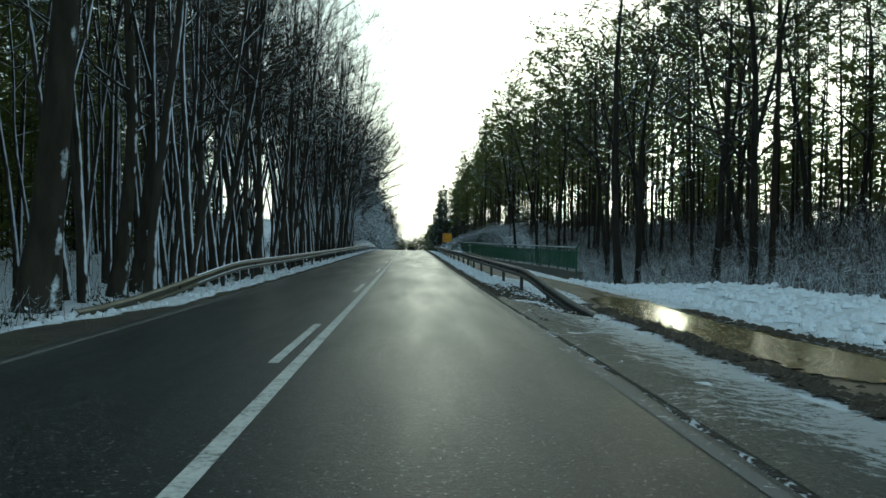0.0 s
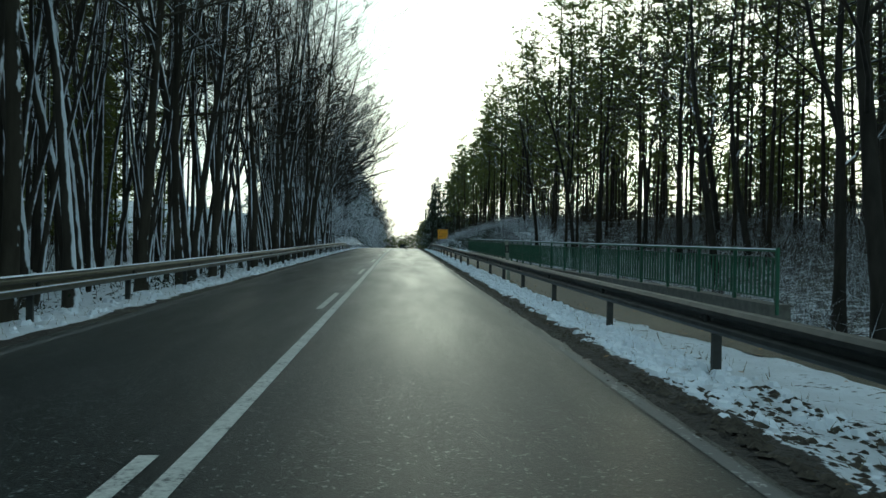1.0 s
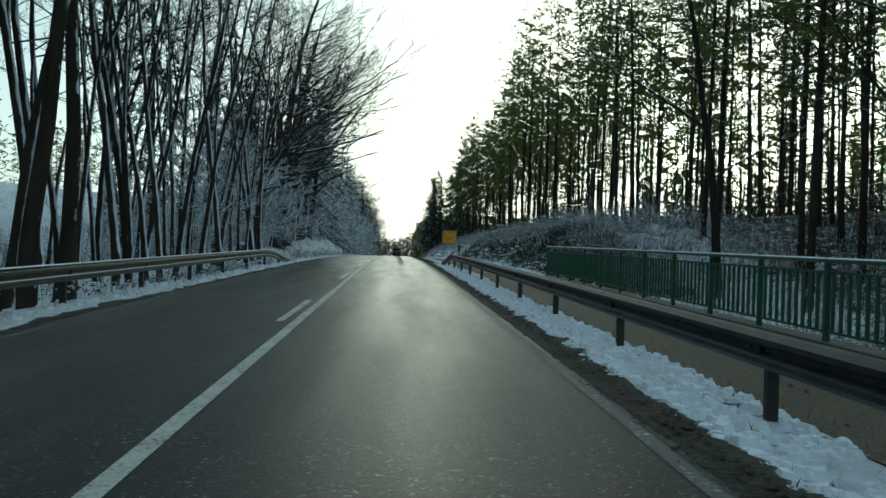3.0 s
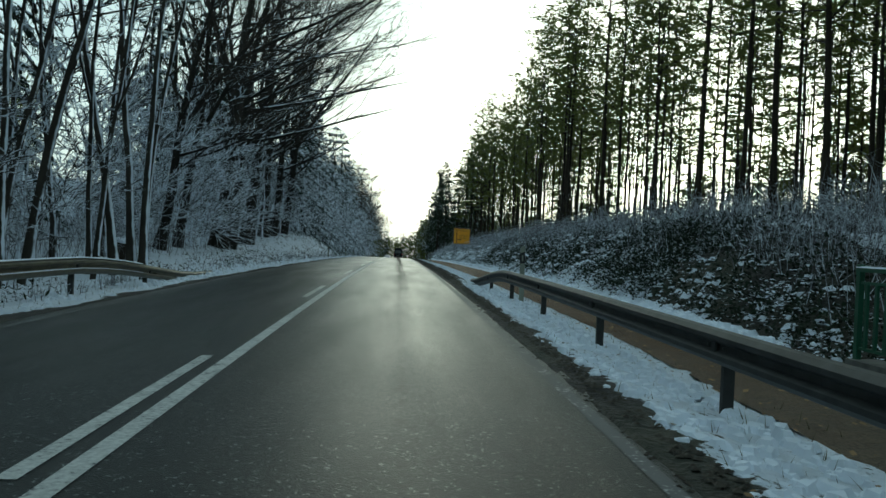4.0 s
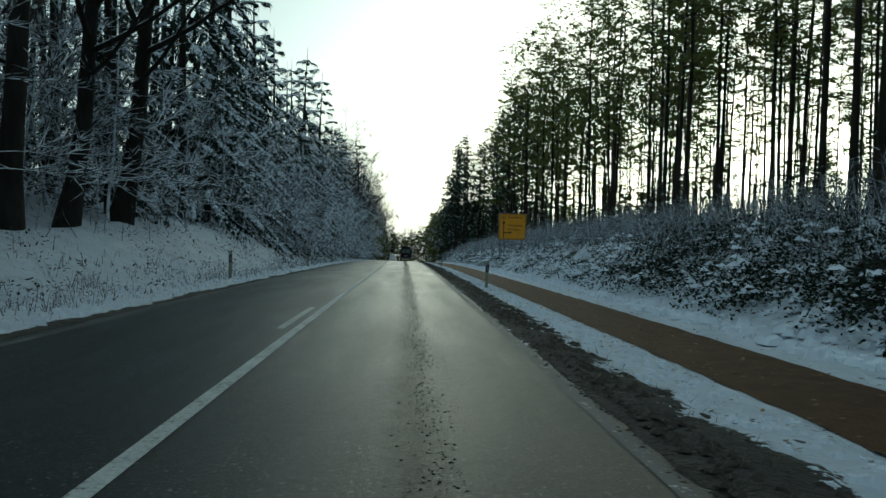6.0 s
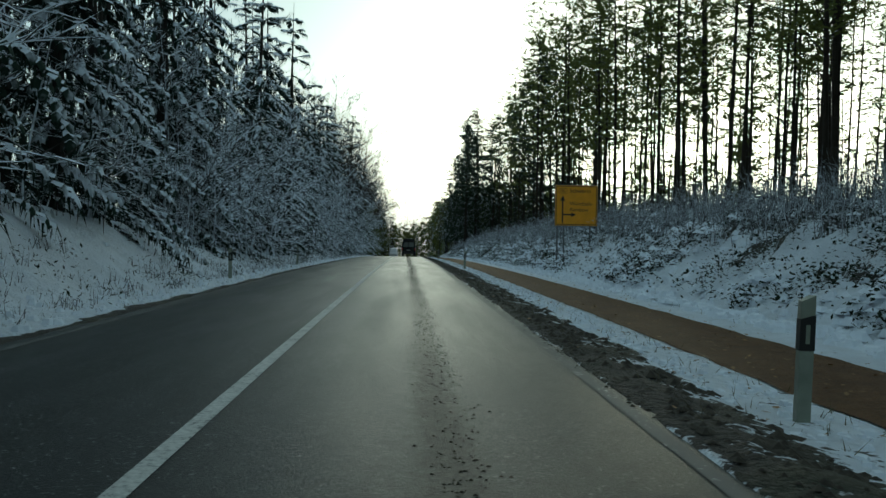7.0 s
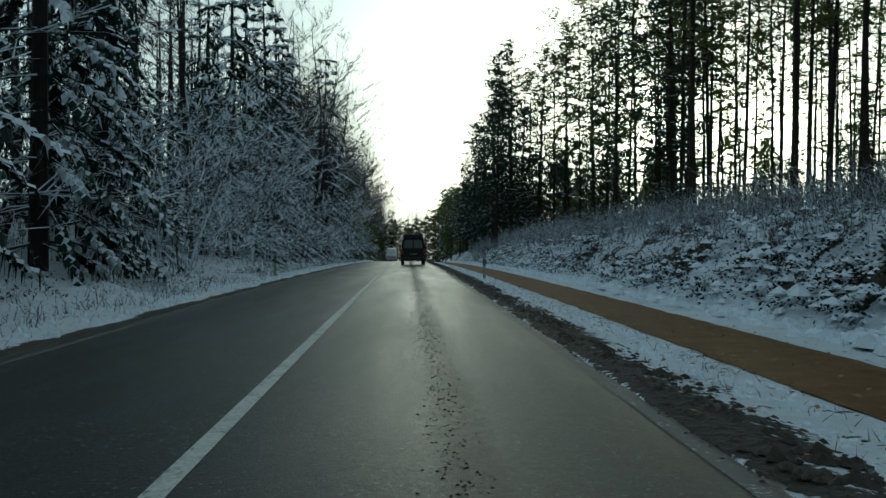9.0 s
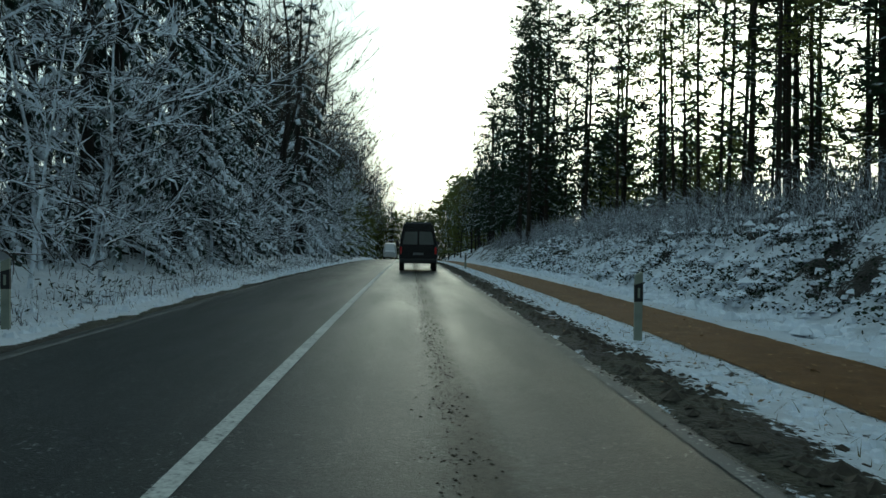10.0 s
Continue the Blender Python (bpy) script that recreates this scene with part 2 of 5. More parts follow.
M_ground = make_ground_material()
M_asphalt = make_asphalt()
M_paint = make_paint("worn_road_paint", 0.0)
M_edge = make_paint("dirty_edge_paint", 0.34)
M_path = make_path_material()
M_mud = plain("road_mud", (0.045, 0.038, 0.028), 0.7, 0, 0.5, 12, 0.2)
WIND = (0.93, -0.25, 0.28)
M_bark_big = snowy("thick_bark_with_blown_snow", (0.045, 0.04, 0.03), WIND, 0.97, 1.03, 3.0, stretch=(1, 1, 0.3), uneven=0.7)
M_bark_wind = snowy("bark_with_blown_snow", (0.045, 0.04, 0.032), WIND, 0.82, 0.92, 3.0, stretch=(1, 1, 0.3), uneven=0.8)
M_bark = snowy("dark_bark", (0.027, 0.024, 0.02), (0, 0, 1), 0.75, 0.95, 4.0, stretch=(1, 1, 0.25))
M_pine_bark = snowy("pine_bark", (0.032, 0.026, 0.019), (0, 0, 1), 0.9, 1.1, 4.0, stretch=(1, 1, 0.25))
M_twig = snowy("twig_bark", (0.042, 0.033, 0.024), (0, 0, 1), 0.55, 0.9, 4.0)
M_twig_snow = snowy("snow_laden_twigs", (0.05, 0.045, 0.04), (0, 0, 1), -0.45, 0.05, 4.0)
M_needle = snowy("pine_needles", (0.04, 0.055, 0.022), (0, 0, 1), 0.85, 1.1, 2.0)
M_needle_dark = snowy("dark_conifer_needles", (0.028, 0.042, 0.022), (0, 0, 1), 0.8, 1.05, 1.5)
let_light_through(M_needle, (0.2, 0.22, 0.06), 0.5)
M_spruce = snowy("spruce_needles_under_snow", (0.02, 0.034, 0.024), (0, 0, 1), 0.3, 0.55, 1.3, uneven=1.5)
M_spruce_dark = snowy("dark_spruce_needles", (0.022, 0.038, 0.02), (0, 0, 1), 0.8, 1.1, 2.0)
M_brush = snowy("frosted_brush_twigs", (0.065, 0.06, 0.062), (0, 0, 1), -0.15, 0.6, 3.0)
M_bramble = snowy("bramble_leaves", (0.02, 0.03, 0.017), (0, 0, 1), 0.9, 1.05, 1.2, uneven=1.1)
M_snow = plain("settled_snow", SNOW, 0.8, 0, 0.06, 5)
M_steel = plain("weathered_galvanised_steel", (0.04, 0.042, 0.04), 0.55, 0.2, 0.4, 4, 0.3)
M_galv = plain("pale_galvanised_steel", (0.075, 0.074, 0.05), 0.5, 0.2, 0.35, 4, 0.35)
M_green = plain("green_painted_steel", (0.013, 0.08, 0.04), 0.45, 0, 0.25, 3)
M_yellow = plain("yellow_sign_sheeting", (0.75, 0.33, 0.01), 0.45, 0, 0.08, 3)
M_black = plain("black_paint", (0.012, 0.012, 0.012), 0.5, 0, 0.2, 6)
M_white = plain("white_plastic", (0.24, 0.26, 0.21), 0.5, 0, 0.25, 4)
M_zinc = plain("zinc_grey_steel", (0.16, 0.165, 0.17), 0.5, 0.5, 0.2, 5)
M_car = plain("black_car_paint", (0.004, 0.0045, 0.006), 0.2, 0, 0.15, 2, 0.25)
M_lightcar = plain("silver_car_paint", (0.45, 0.46, 0.47), 0.3, 0.3, 0.05, 2)
M_glass = plain("dark_car_glass", (0.02, 0.03, 0.03), 0.08, 0, 0.1, 2)
M_tyre = plain("tyre_rubber", (0.012, 0.012, 0.012), 0.85, 0, 0.2, 9)
M_red = plain("red_tail_light", (0.35, 0.012, 0.012), 0.25, 0, 0.15, 9)


# ---- mesh tools ----
class Geo:
    """Vertices and faces of one mesh while it grows."""

    def __init__(self):
        self.v, self.f = [], []

    def face(self, *pts):
        n = len(self.v)
        self.v.extend(tuple(p) for p in pts)
        self.f.append(tuple(range(n, n + len(pts))))

    def tube(self, pts, radii, sides=6, cap=True):
        n0 = len(self.v)
        for i, p in enumerate(pts):
            a = Vector(pts[min(i + 1, len(pts) - 1)]) - Vector(pts[max(i - 1, 0)])
            a = a.normalized() if a.length > 1e-9 else Vector((0, 0, 1))
            u = a.cross(Vector((0.31, 0.95, 0.1))).normalized()
            w = a.cross(u)
            for k in range(sides):
                g = 2 * math.pi * k / sides
                q = Vector(p) + (u * math.cos(g) + w * math.sin(g)) * radii[i]
                self.v.append(q[:])
        for i in range(len(pts) - 1):
            for k in range(sides):
                b, c = n0 + i * sides, n0 + (i + 1) * sides
                self.f.append((b + k, b + (k + 1) % sides, c + (k + 1) % sides, c + k))
        if cap:
            self.f.append(tuple(n0 + k for k in range(sides))[::-1])
            self.f.append(tuple(n0 + (len(pts) - 1) * sides + k for k in range(sides)))

    def cone(self, a, b, r):
        """A thin three-sided twig."""
        a, b = Vector(a), Vector(b)
        d = (b - a).normalized()
        u = d.cross(Vector((0.3, 0.2, 0.93))).normalized()
        w = d.cross(u)
        n = len(self.v)
        self.v += [(a + u * r)[:], (a - u * r * 0.5 + w * r * 0.87)[:], (a - u * r * 0.5 - w * r * 0.87)[:], b[:]]
        self.f += [(n, n + 1, n + 3), (n + 1, n + 2, n + 3), (n + 2, n, n + 3)]

    def box(self, c, s, rot=0.0, bevel=0.0):
        """A block with chamfered upright and level edges."""
        bm = bmesh.new()
        bmesh.ops.create_cube(bm, size=1)
        for q in bm.verts:
            q.co = (q.co.x * s[0], q.co.y * s[1], q.co.z * s[2])
        if bevel:
            bmesh.ops.bevel(bm, geom=bm.edges[:], offset=bevel, segments=1, affect="EDGES")
        n = len(self.v)
        bm.verts.index_update()
        cs, sn = math.cos(rot), math.sin(rot)
        for q in bm.verts:
            self.v.append((c[0] + q.co.x * cs - q.co.y * sn, c[1] + q.co.x * sn + q.co.y * cs, c[2] + q.co.z))
        self.f += [tuple(n + q.index for q in f.verts) for f in bm.faces]
        bm.free()

    def sweep(self, pts, profile, close=False):
        """A profile of (sideways, up) pairs carried along points that run about along y."""
        n0, m = len(self.v), len(profile)
        for i, p in enumerate(pts):
            a = Vector(pts[min(i + 1, len(pts) - 1)]) - Vector(pts[max(i - 1, 0)])
            s = Vector((a.y, -a.x, 0)).normalized()
            for u, h in profile:
                self.v.append((p[0] + s.x * u, p[1] + s.y * u, p[2] + h))
        for i in range(len(pts) - 1):
            for k in range(m if close else m - 1):
                b, c, k2 = n0 + i * m, n0 + (i + 1) * m, (k + 1) % m
                self.f.append((b + k, b + k2, c + k2, c + k))
        if close:
            self.f.append(tuple(n0 + k for k in range(m)))
            self.f.append(tuple(n0 + (len(pts) - 1) * m + k for k in range(m))[::-1])

    def mesh(self, name, mat, smooth=False):
        me = bpy.data.meshes.new(name)
        me.from_pydata(self.v, [], self.f)
        me.materials.append(mat)
        if smooth:
            me.polygons.foreach_set("use_smooth", [True] * len(me.polygons))
        me.update()
        return me


def part(name, geo, mat, parent=None, label="", smooth=False):
    ob = new(name, geo.mesh(name, mat, smooth) if isinstance(geo, Geo) else geo)
    ob.parent = parent
    return tagged(ob, label) if label else ob


def thing(name, label, category, group="", at=None):
    ob = new(name)
    ob.empty_display_size = 0.2
    if at is not None:
        ob.matrix_basis = at
    return tagged(ob, label, category, group)


# ---- ground ----
def fr(x, y, s, seed=0.0):
    return noise.noise(Vector((x * s, y * s, seed)))


def bare_at(x, y):
    """How much earth and grass shows through the snow, 0 to 1."""
    a = 0.0
    if 3.3 < x < 5.9:
        e = 3.55 + 0.52 * step01(122, 138, y) + 0.17 * step01(160, 180, y) - 0.38 * step01(200, 216, y) 
        a = (0.97 - 0.84 * step01(34, 27, y) - 0.62 * step01(130, 155, y)) * (1 - step01(e - 0.15, e + 0.3, x + 0.35 * fr(x, y, 0.6, 3))) + 0.33 + 0.06 * step01(120, 200, y) - 0.25 * step01(130, 150, y) * step01(-0.1, 0.4, fr(x, y, 1.3, 11)) + 0.13 * step01(38, 30, y)
    if 3.4 < x < 5.9 and y < 33:
        a = 0.12 + 0.3 * fr(x, y, 0.9, 7) + 0.8 * step01(5.0, 5.5, x)
    if -4.3 < x < -3.2:
        a = 0.9 * step01(-3.9, -3.6, x + 0.25 * fr(x, y, 0.5, 4))
    if -6.2 < x < -3.2 and y < 33:
        e = -3.6 - 2.2 * step01(32, 21, y)
        a = max(a, 0.95 * step01(e - 0.2, e + 0.1, x + 0.3 * fr(x, y, 0.8, 4)))
    if x > 7.3 and y > 112:
        a = max(a, 0.17 + 0.3 * fr(x, y, 1.1, 12))
    if 8.6 < x < 13 and 103 < y < 172:
        a = max(a, 0.85 * step01(8.6, 9.2, x) * step01(103, 107, y) * (1 - step01(119, 127, y)), 0.8 * step01(9.2, 10.2, x) * step01(-0.05, 0.25, fr(x, y, 0.3, 21)) * (1 - step01(155, 172, y)))
    if 3.4 < x < 4.2:
        a += 0.3 * (1 - step01(3.5, 3.85, x))
    if x > 7.6:
        face = step01(8.8, 9.8, x) * step01(100, 118, y)
        a = max(a, face * (0.36 + 0.55 * fr(x, y, 0.45, 8) + 0.4 * fr(x, y, 1.3, 3) + 0.12 * step01(10, 13, x)))
        a = max(a, step01(13, 18, x) * 0.62)
        a = max(a, 0.58 * step01(9, 13, x) * step01(46, 56, y) * (1 - step01(95, 110, y)))
        a = max(a, 0.22 + 0.35 * fr(x, y, 0.3, 5) + 0.2 * fr(x, y, 1.2, 6) + 0.5 * step01(8.0, 7.6, x) if y < 52 else 0)
    if x < -5.0:
        a = max(a, 0.14 + 0.3 * fr(x, y, 0.4, 6) + 0.2 * fr(x, y, 1.5, 19), 0.4 * step01(-14, -24, x))
    return a


def make_ground():
    xs = [-900, -500, -300, -200, -150, -120, -95, -75, -60, -50, -42, -36, -31, -27, -24, -21.5, -19, -17, -15.5, -14, -13, -12, -11, -10.2, -9.5,
          -8.8, -8.2, -7.6, -7.1]
    xs += [-6.8 + 0.25 * i for i in range(13)] + [-3.7, -3.55, -3.42, -3.25, -2, 0, 2, 3.2]
    xs += [3.33 + 0.13 * i for i in range(14)] + [5.3 + 0.3 * i for i in range(8)]
    xs += [7.6 + 0.28 * i for i in range(24)] + [14.5 + 0.6 * i for i in range(10)]
    xs += [21.5, 23.5, 26, 29, 33, 38, 44, 52, 62, 75, 95, 120, 150, 200, 300, 500, 900]
    ys = [-900, -400, -200, -120, -80, -50, -30, -15, -5] + [0 + 0.4 * i for i in range(750)] + [302 + 2 * i for i in range(60)] + [430, 460, 500, 560, 650, 800, 1200, 2000]
    v, bare = [], []
    for y in ys:
        for x in xs:
            z = ground_z(x, y)
            if -3.2 < x < 3.3:
                z -= 0.10
            elif -20 < x < 25:
                lump = 0.035 * fr(x, y, 1.9) + 0.02 * fr(x, y, 4.5, 2)
                if 7.5 < x and y > 100:
                    lump += step01(7.5, 8.2, x) * (0.07 * fr(x, y, 1.5, 14) + 0.05 * fr(x, y, 3.0, 15))
                if x > 8.0 and y > 100:
                    g = step01(8.6, 10.0, x)
                    lump += g * (0.42 * fr(x, y, 0.9, 5) + 0.26 * fr(x, y, 2.0, 7))
                elif x > 9.5 and y < 55:
                    lump += 0.16 * fr(x, y, 0.8, 6) + 0.1 * fr(x, y, 1.7, 17) + 0.06 * fr(x, y, 3.5, 18)
                elif x < -5:
                    lump += (0.10 + 0.14 * step01(112, 130, y)) * fr(x, y, 0.6, 8) + (0.05 + 0.1 * step01(112, 130, y)) * fr(x, y, 1.4, 9)
                if 3.5 < x < 4.5:
                    lump += 0.02 + 0.04 * fr(x, y, 1.6, 3) + 0.02 * fr(x, y, 5.0, 4)
                if 3.7 < x < 5.2 and y < 118:
                    lump += 0.03 * fr(x, y, 1.1, 6) + 0.045 * fr(x, y, 2.6, 16)
                if abs(x - path_mid(y)) < path_half(y) - 0.05:
                    lump = -0.03
                z += lump
            else:
                z += 0.5 * fr(x, y, 0.07)
            v.append((x, y, z))
            bare.append(bare_at(x, y))
    nx = len(xs)
    f = [(j * nx + i, j * nx + i + 1, (j + 1) * nx + i + 1, (j + 1) * nx + i) for j in range(len(ys) - 1) for i in range(nx - 1)]
    me = bpy.data.meshes.new("ground")
    me.from_pydata(v, [], f)
    me.attributes.new("bare", "FLOAT", "POINT").data.foreach_set("value", bare)
    me.polygons.foreach_set("use_smooth", [True] * len(f))
    me.materials.append(M_ground)
    tagged(new("ground", me), "snow-covered forest ground with bare earth verges", "ground", kind="structure")


make_ground()


# ---- road, markings, side path ----
def strip(name, x0, x1, y0, y1, dz, step, mat, label, ragged=0.0, parent=None, thick=0.0, kind="structure", category="road"):
    g = Geo()
    n = max(2, int((y1 - y0) / step) + 1)
    pts = []
    for i in range(n):
        y = y0 + (y1 - y0) * i / (n - 1)
        a = x0 + ragged * (fr(3, y, 1.7, x0) + 0.6 * fr(3, y, 5.0, x0))
        b = x1 + ragged * (fr(9, y, 1.7, x1) + 0.6 * fr(9, y, 5.0, x1))
        pts.append((a, b, y, road_z(y) + dz))
    for (a, b, y, z), (c, d, y2, z2) in zip(pts, pts[1:]):
        g.face((a, y, z), (b, y, z), (d, y2, z2), (c, y2, z2))
        if thick:
            g.face((a, y, z - thick), (a, y, z), (c, y2, z2), (c, y2, z2 - thick))
            g.face((b, y, z), (b, y, z - thick), (d, y2, z2 - thick), (d, y2, z2))
    ob = part(name, g, mat, parent, label)
    if parent is None:
        tagged(ob, label, category, kind=kind)
    return ob


road = strip("road", -3.32, 3.38, -60, 440, 0.0, 0.3, M_asphalt, "damp grey asphalt two-lane country road", 0.065, thick=0.12)
strip("centre_line", -0.07, 0.07, -60, 440, 0.006, 2.0, M_paint, "worn white solid centre line", 0, road)
for y in (-16.4, -3.5, 9.4, 22.3, 35.0, 49.0, 62.5, 75.3, 88.2, 101.4, 114.1, 126.8, 139.5, 152.6):
    strip("lane_dash", -0.325, -0.205, y, y + 4.2, 0.006, 1.0, M_paint, "", 0.004, road)
strip("edge_line", 3.13, 3.25, -60, 440, 0.006, 0.4, M_edge, "dirty white edge line", 0.012, road)
strip("edge_line", -3.14, -3.04, -60, 440, 0.006, 0.4, M_edge, "dirty white edge line", 0.012, road)


def make_path():
    g = Geo()
    rows = []
    for i in range(0, 900):
        y = -20 + 0.5 * i
        m, h = path_mid(y), path_half(y)
        a = m - h + 0.10 * fr(1, y, 1.2) + 0.05 * fr(1, y, 4)
        b = m + h + 0.10 * fr(5, y, 1.2) + 0.05 * fr(5, y, 4)
        rows.append([(a + (b - a) * u, y, road_z(y) - 0.106 + 0.03 * math.sin(math.pi * u) + 0.012 * fr(u * 5, y, 1.5)) for u in (0, 0.25, 0.5, 0.75, 1)])
    for p, q in zip(rows, rows[1:]):
        for k in range(4):
            g.face(p[k], p[k + 1], q[k + 1], q[k])
    return tagged(part("path", g, M_path, None, smooth=False), "wet brown gravel path between snowy verges", "path", kind="structure")


make_path()


def make_shoulder_material():
    """Grey grit and ice with snow pressed into it."""
    m, t, b = nodes_of("icy_gravel")
    v = coords(t)
    fine, ruts, big = noise_of(t, 26, 6, v, 0.7), noise_of(t, 4.5, 7, coords(t, (1, 1.6, 1)), 0.75), noise_of(t, 0.8, 4, v)
    grit = ramp_of(t, fine, (0.3, (0.028, 0.03, 0.024)), (0.55, (0.1, 0.105, 0.088)), (0.75, (0.2, 0.21, 0.18)))
    sp = t.nodes.new("ShaderNodeSeparateXYZ")
    t.links.new(v, sp.inputs[0])
    k = sums(t, "ADD", sums(t, "ADD", sums(t, "MULTIPLY", ruts, 1.3), sums(t, "MULTIPLY", fine, 0.6)), sums(t, "MULTIPLY", band(t, sp.outputs["X"], 3.5, 5.0), 0.42))
    snow = band(t, sums(t, "ADD", k, sums(t, "MULTIPLY", sums(t, "SUBTRACT", big, 0.5), 0.5)), 1.08, 1.26)
    t.links.new(blend(t, snow, grit, (0.72, 0.76, 0.8)), b.inputs["Base Color"])
    b.inputs["Roughness"].default_value = 0.5
    relief(t, b, sums(t, "ADD", fine, sums(t, "MULTIPLY", ruts, 2.0)), 1.0, 0.07)
    return m


def make_shoulder():
    """The rough lay-by between the road and the side path, where the walk begins."""
    g = Geo()
    rows = []
    for i in range(0, 150):
        y = -12 + 0.3 * i
        w = 1.75 * step01(33.5, 27, y) + 0.05 + 0.12 * fr(2, y, 0.9, 5)
        rows.append([(3.33 + w * u, y, ground_z(3.33 + w * u, y) + (-0.09 if u < 0.01 else -0.05 if u > 0.99 else 0.012 + 0.035 * min(1, 5 * u)) + 0.02 * math.sin(math.pi * u) + (0.035 * fr(u * w * 1.7, y, 1.6, 8) + 0.025 * fr(u * w * 3, y, 4.0, 9)) * min(1, 4 * u)) for u in (0, 0.02, 0.12, 0.25, 0.4, 0.55, 0.7, 0.85, 1)])
    for p, q in zip(rows, rows[1:]):
        for k in range(8):
            g.face(p[k], p[k + 1], q[k + 1], q[k])
    tagged(part("road_shoulder", g, make_shoulder_material(), None, smooth=True), "rough icy gravel shoulder beside the asphalt", "road shoulder", kind="structure")


make_shoulder()


def make_puddles():
    """Standing water on the sunken start of the path, with a ragged outline."""
    m, t, b = nodes_of("muddy_water")
    v = coords(t)
    t.links.new(ramp_of(t, noise_of(t, 1.4, 4, v), (0.35, (0.045, 0.036, 0.01)), (0.65, (0.16, 0.13, 0.042))), b.inputs["Base Color"])
    b.inputs["Roughness"].default_value = 0.2
    b.inputs["IOR"].default_value = 1.33
    relief(t, b, noise_of(t, 5, 3, coords(t, (1, 0.5, 1))), 0.3, 0.03)
    g = Geo()
    n = 0.12
    for i in range(150):
        y = 20.0 + n * i
        for j in range(-12, 12):
            x = path_mid(y) + j * n
            u = abs(j + 0.5) * n / path_half(y)
            if u + 0.5 * fr(x, y, 0.55, 31) + 0.2 * fr(x, y, 2.0, 32) + 0.7 * step01(33, 38, y) + 0.5 * step01(22.5, 20, y) < 0.72:
                z = road_z(y) - 0.07
                x2 = path_mid(y + n) + j * n
                g.face((x, y, z), (x + n, y, z), (x2 + n, y + n, z), (x2, y + n, z))
    tagged(part("puddle", g, m), "muddy puddle of still water on the path", "puddle", kind="structure")


make_puddles()


# ---- guard rails ----
W_BEAM = [(-0.04, 0.155), (-0.005, 0.14), (0.035, 0.10), (0.035, 0.06), (-0.025, 0.025), (-0.025, -0.025), (0.035, -0.06), (0.035, -0.10), (-0.005, -0.14),
          (-0.04, -0.155), (-0.046, -0.15), (-0.012, -0.137), (0.027, -0.098), (0.027, -0.062), (-0.033, -0.027), (-0.033, 0.027), (0.027, 0.062), (0.027, 0.098),
          (-0.012, 0.137), (-0.046, 0.15)]


def make_guard_rail(label, line, y0, y1, side, tops, post_ys):
    """line(y): the beam's x; tops(y): the height of its middle; side: +1 if the road lies to its left."""
    g = thing("guard_rail", label, "guard rail")
    ys = [y0 + i * (y1 - y0) / 80 for i in range(81)]
    pts = [(line(y), y, road_z(y) + tops(y)) for y in ys]
    beam = Geo()
    beam.sweep(pts, [(-side * u, 1.0 * h) for u, h in W_BEAM], True)
    part("beam", beam, M_steel if side > 0 else M_galv, g, "dark weathered steel beam" if side > 0 else "pale galvanised steel beam")
    if side < 0:
        cap = Geo()
        cap.sweep([(p[0], p[1], p[2] + 0.153) for p in pts if tops(p[1]) > 0.2], [(-0.045, 0.0), (-0.03, 0.016), (0.0, 0.024), (0.02, 0.014), (0.03, 0.0)], True)
        part("snow_cap", cap, M_snow, g, "thin line of snow")
        cap = Geo()
        cap.sweep([(p[0] + 0.02, p[1], p[2] - 0.048) for p in pts if tops(p[1]) > 0.2], [(-0.03, 0.0), (-0.02, 0.014), (0.01, 0.01), (0.02, 0.0)], True)
        part("snow_line", cap, M_snow, g, "snow lying in the fold of the beam")
    bolt = Geo()
    bolt.tube([(0.0, 0, 0), (-0.02, 0, 0)] if side > 0 else [(0.0, 0, 0), (0.02, 0, 0)], [0.018, 0.014], 6)
    bm_ = bolt.mesh("bolt", M_zinc)
    post = Geo()
    post.sweep([(0, -0.03, 0), (0, 0.03, 0)], [(-0.05, -0.5), (-0.05, 0.62), (0.05, 0.62), (0.05, -0.5)], True)
    spacer = Geo()
    spacer.box((0, 0, 0), (0.14, 0.09, 0.2), 0, 0.015)
    pm, sm = post.mesh("post", M_steel), spacer.mesh("spacer", M_steel)
    for y in post_ys:
        t = tops(y)
        if y > y0 and t > 0.12:
            p = part("post", pm, None, g)
            p.location = (line(y) + side * 0.13, y, road_z(y) + t - 0.56)
            q = part("spacer", sm, None, g)
            q.location = (line(y) + side * 0.06, y, road_z(y) + t)
            for dy in (-0.16, 0.16):
                q = part("bolt", bm_, None, g)
                q.location = (line(y) + side * 0.024, y + dy, road_z(y) + t)
    return g


make_guard_rail("dark weathered steel crash barrier beside the road", lambda y: 4.57 - 0.17 * step01(66, 76, y) + 0.22 * step01(36, 28.5, y), 28.8, 126.5, 1,
                lambda y: 0.5 - 0.62 * step01(38, 28.5, y) - 0.62 * step01(117, 127.5, y),
                [33.7, 38.2, 42.95, 47.4, 52.2, 56.8, 61.0, 65.1, 69.6] + [73.7 + 4.33 * k for k in range(12)])
make_guard_rail("weathered grey crash barrier with snow on top", lambda y: -4.36 - 0.35 * step01(40, 28, y), 28.0, 123.5, -1,
                lambda y: 0.52 - 0.6 * step01(41, 28.5, y) - 0.62 * step01(112, 122.5, y), [33.8 + 4.38 * k for k in range(20)])


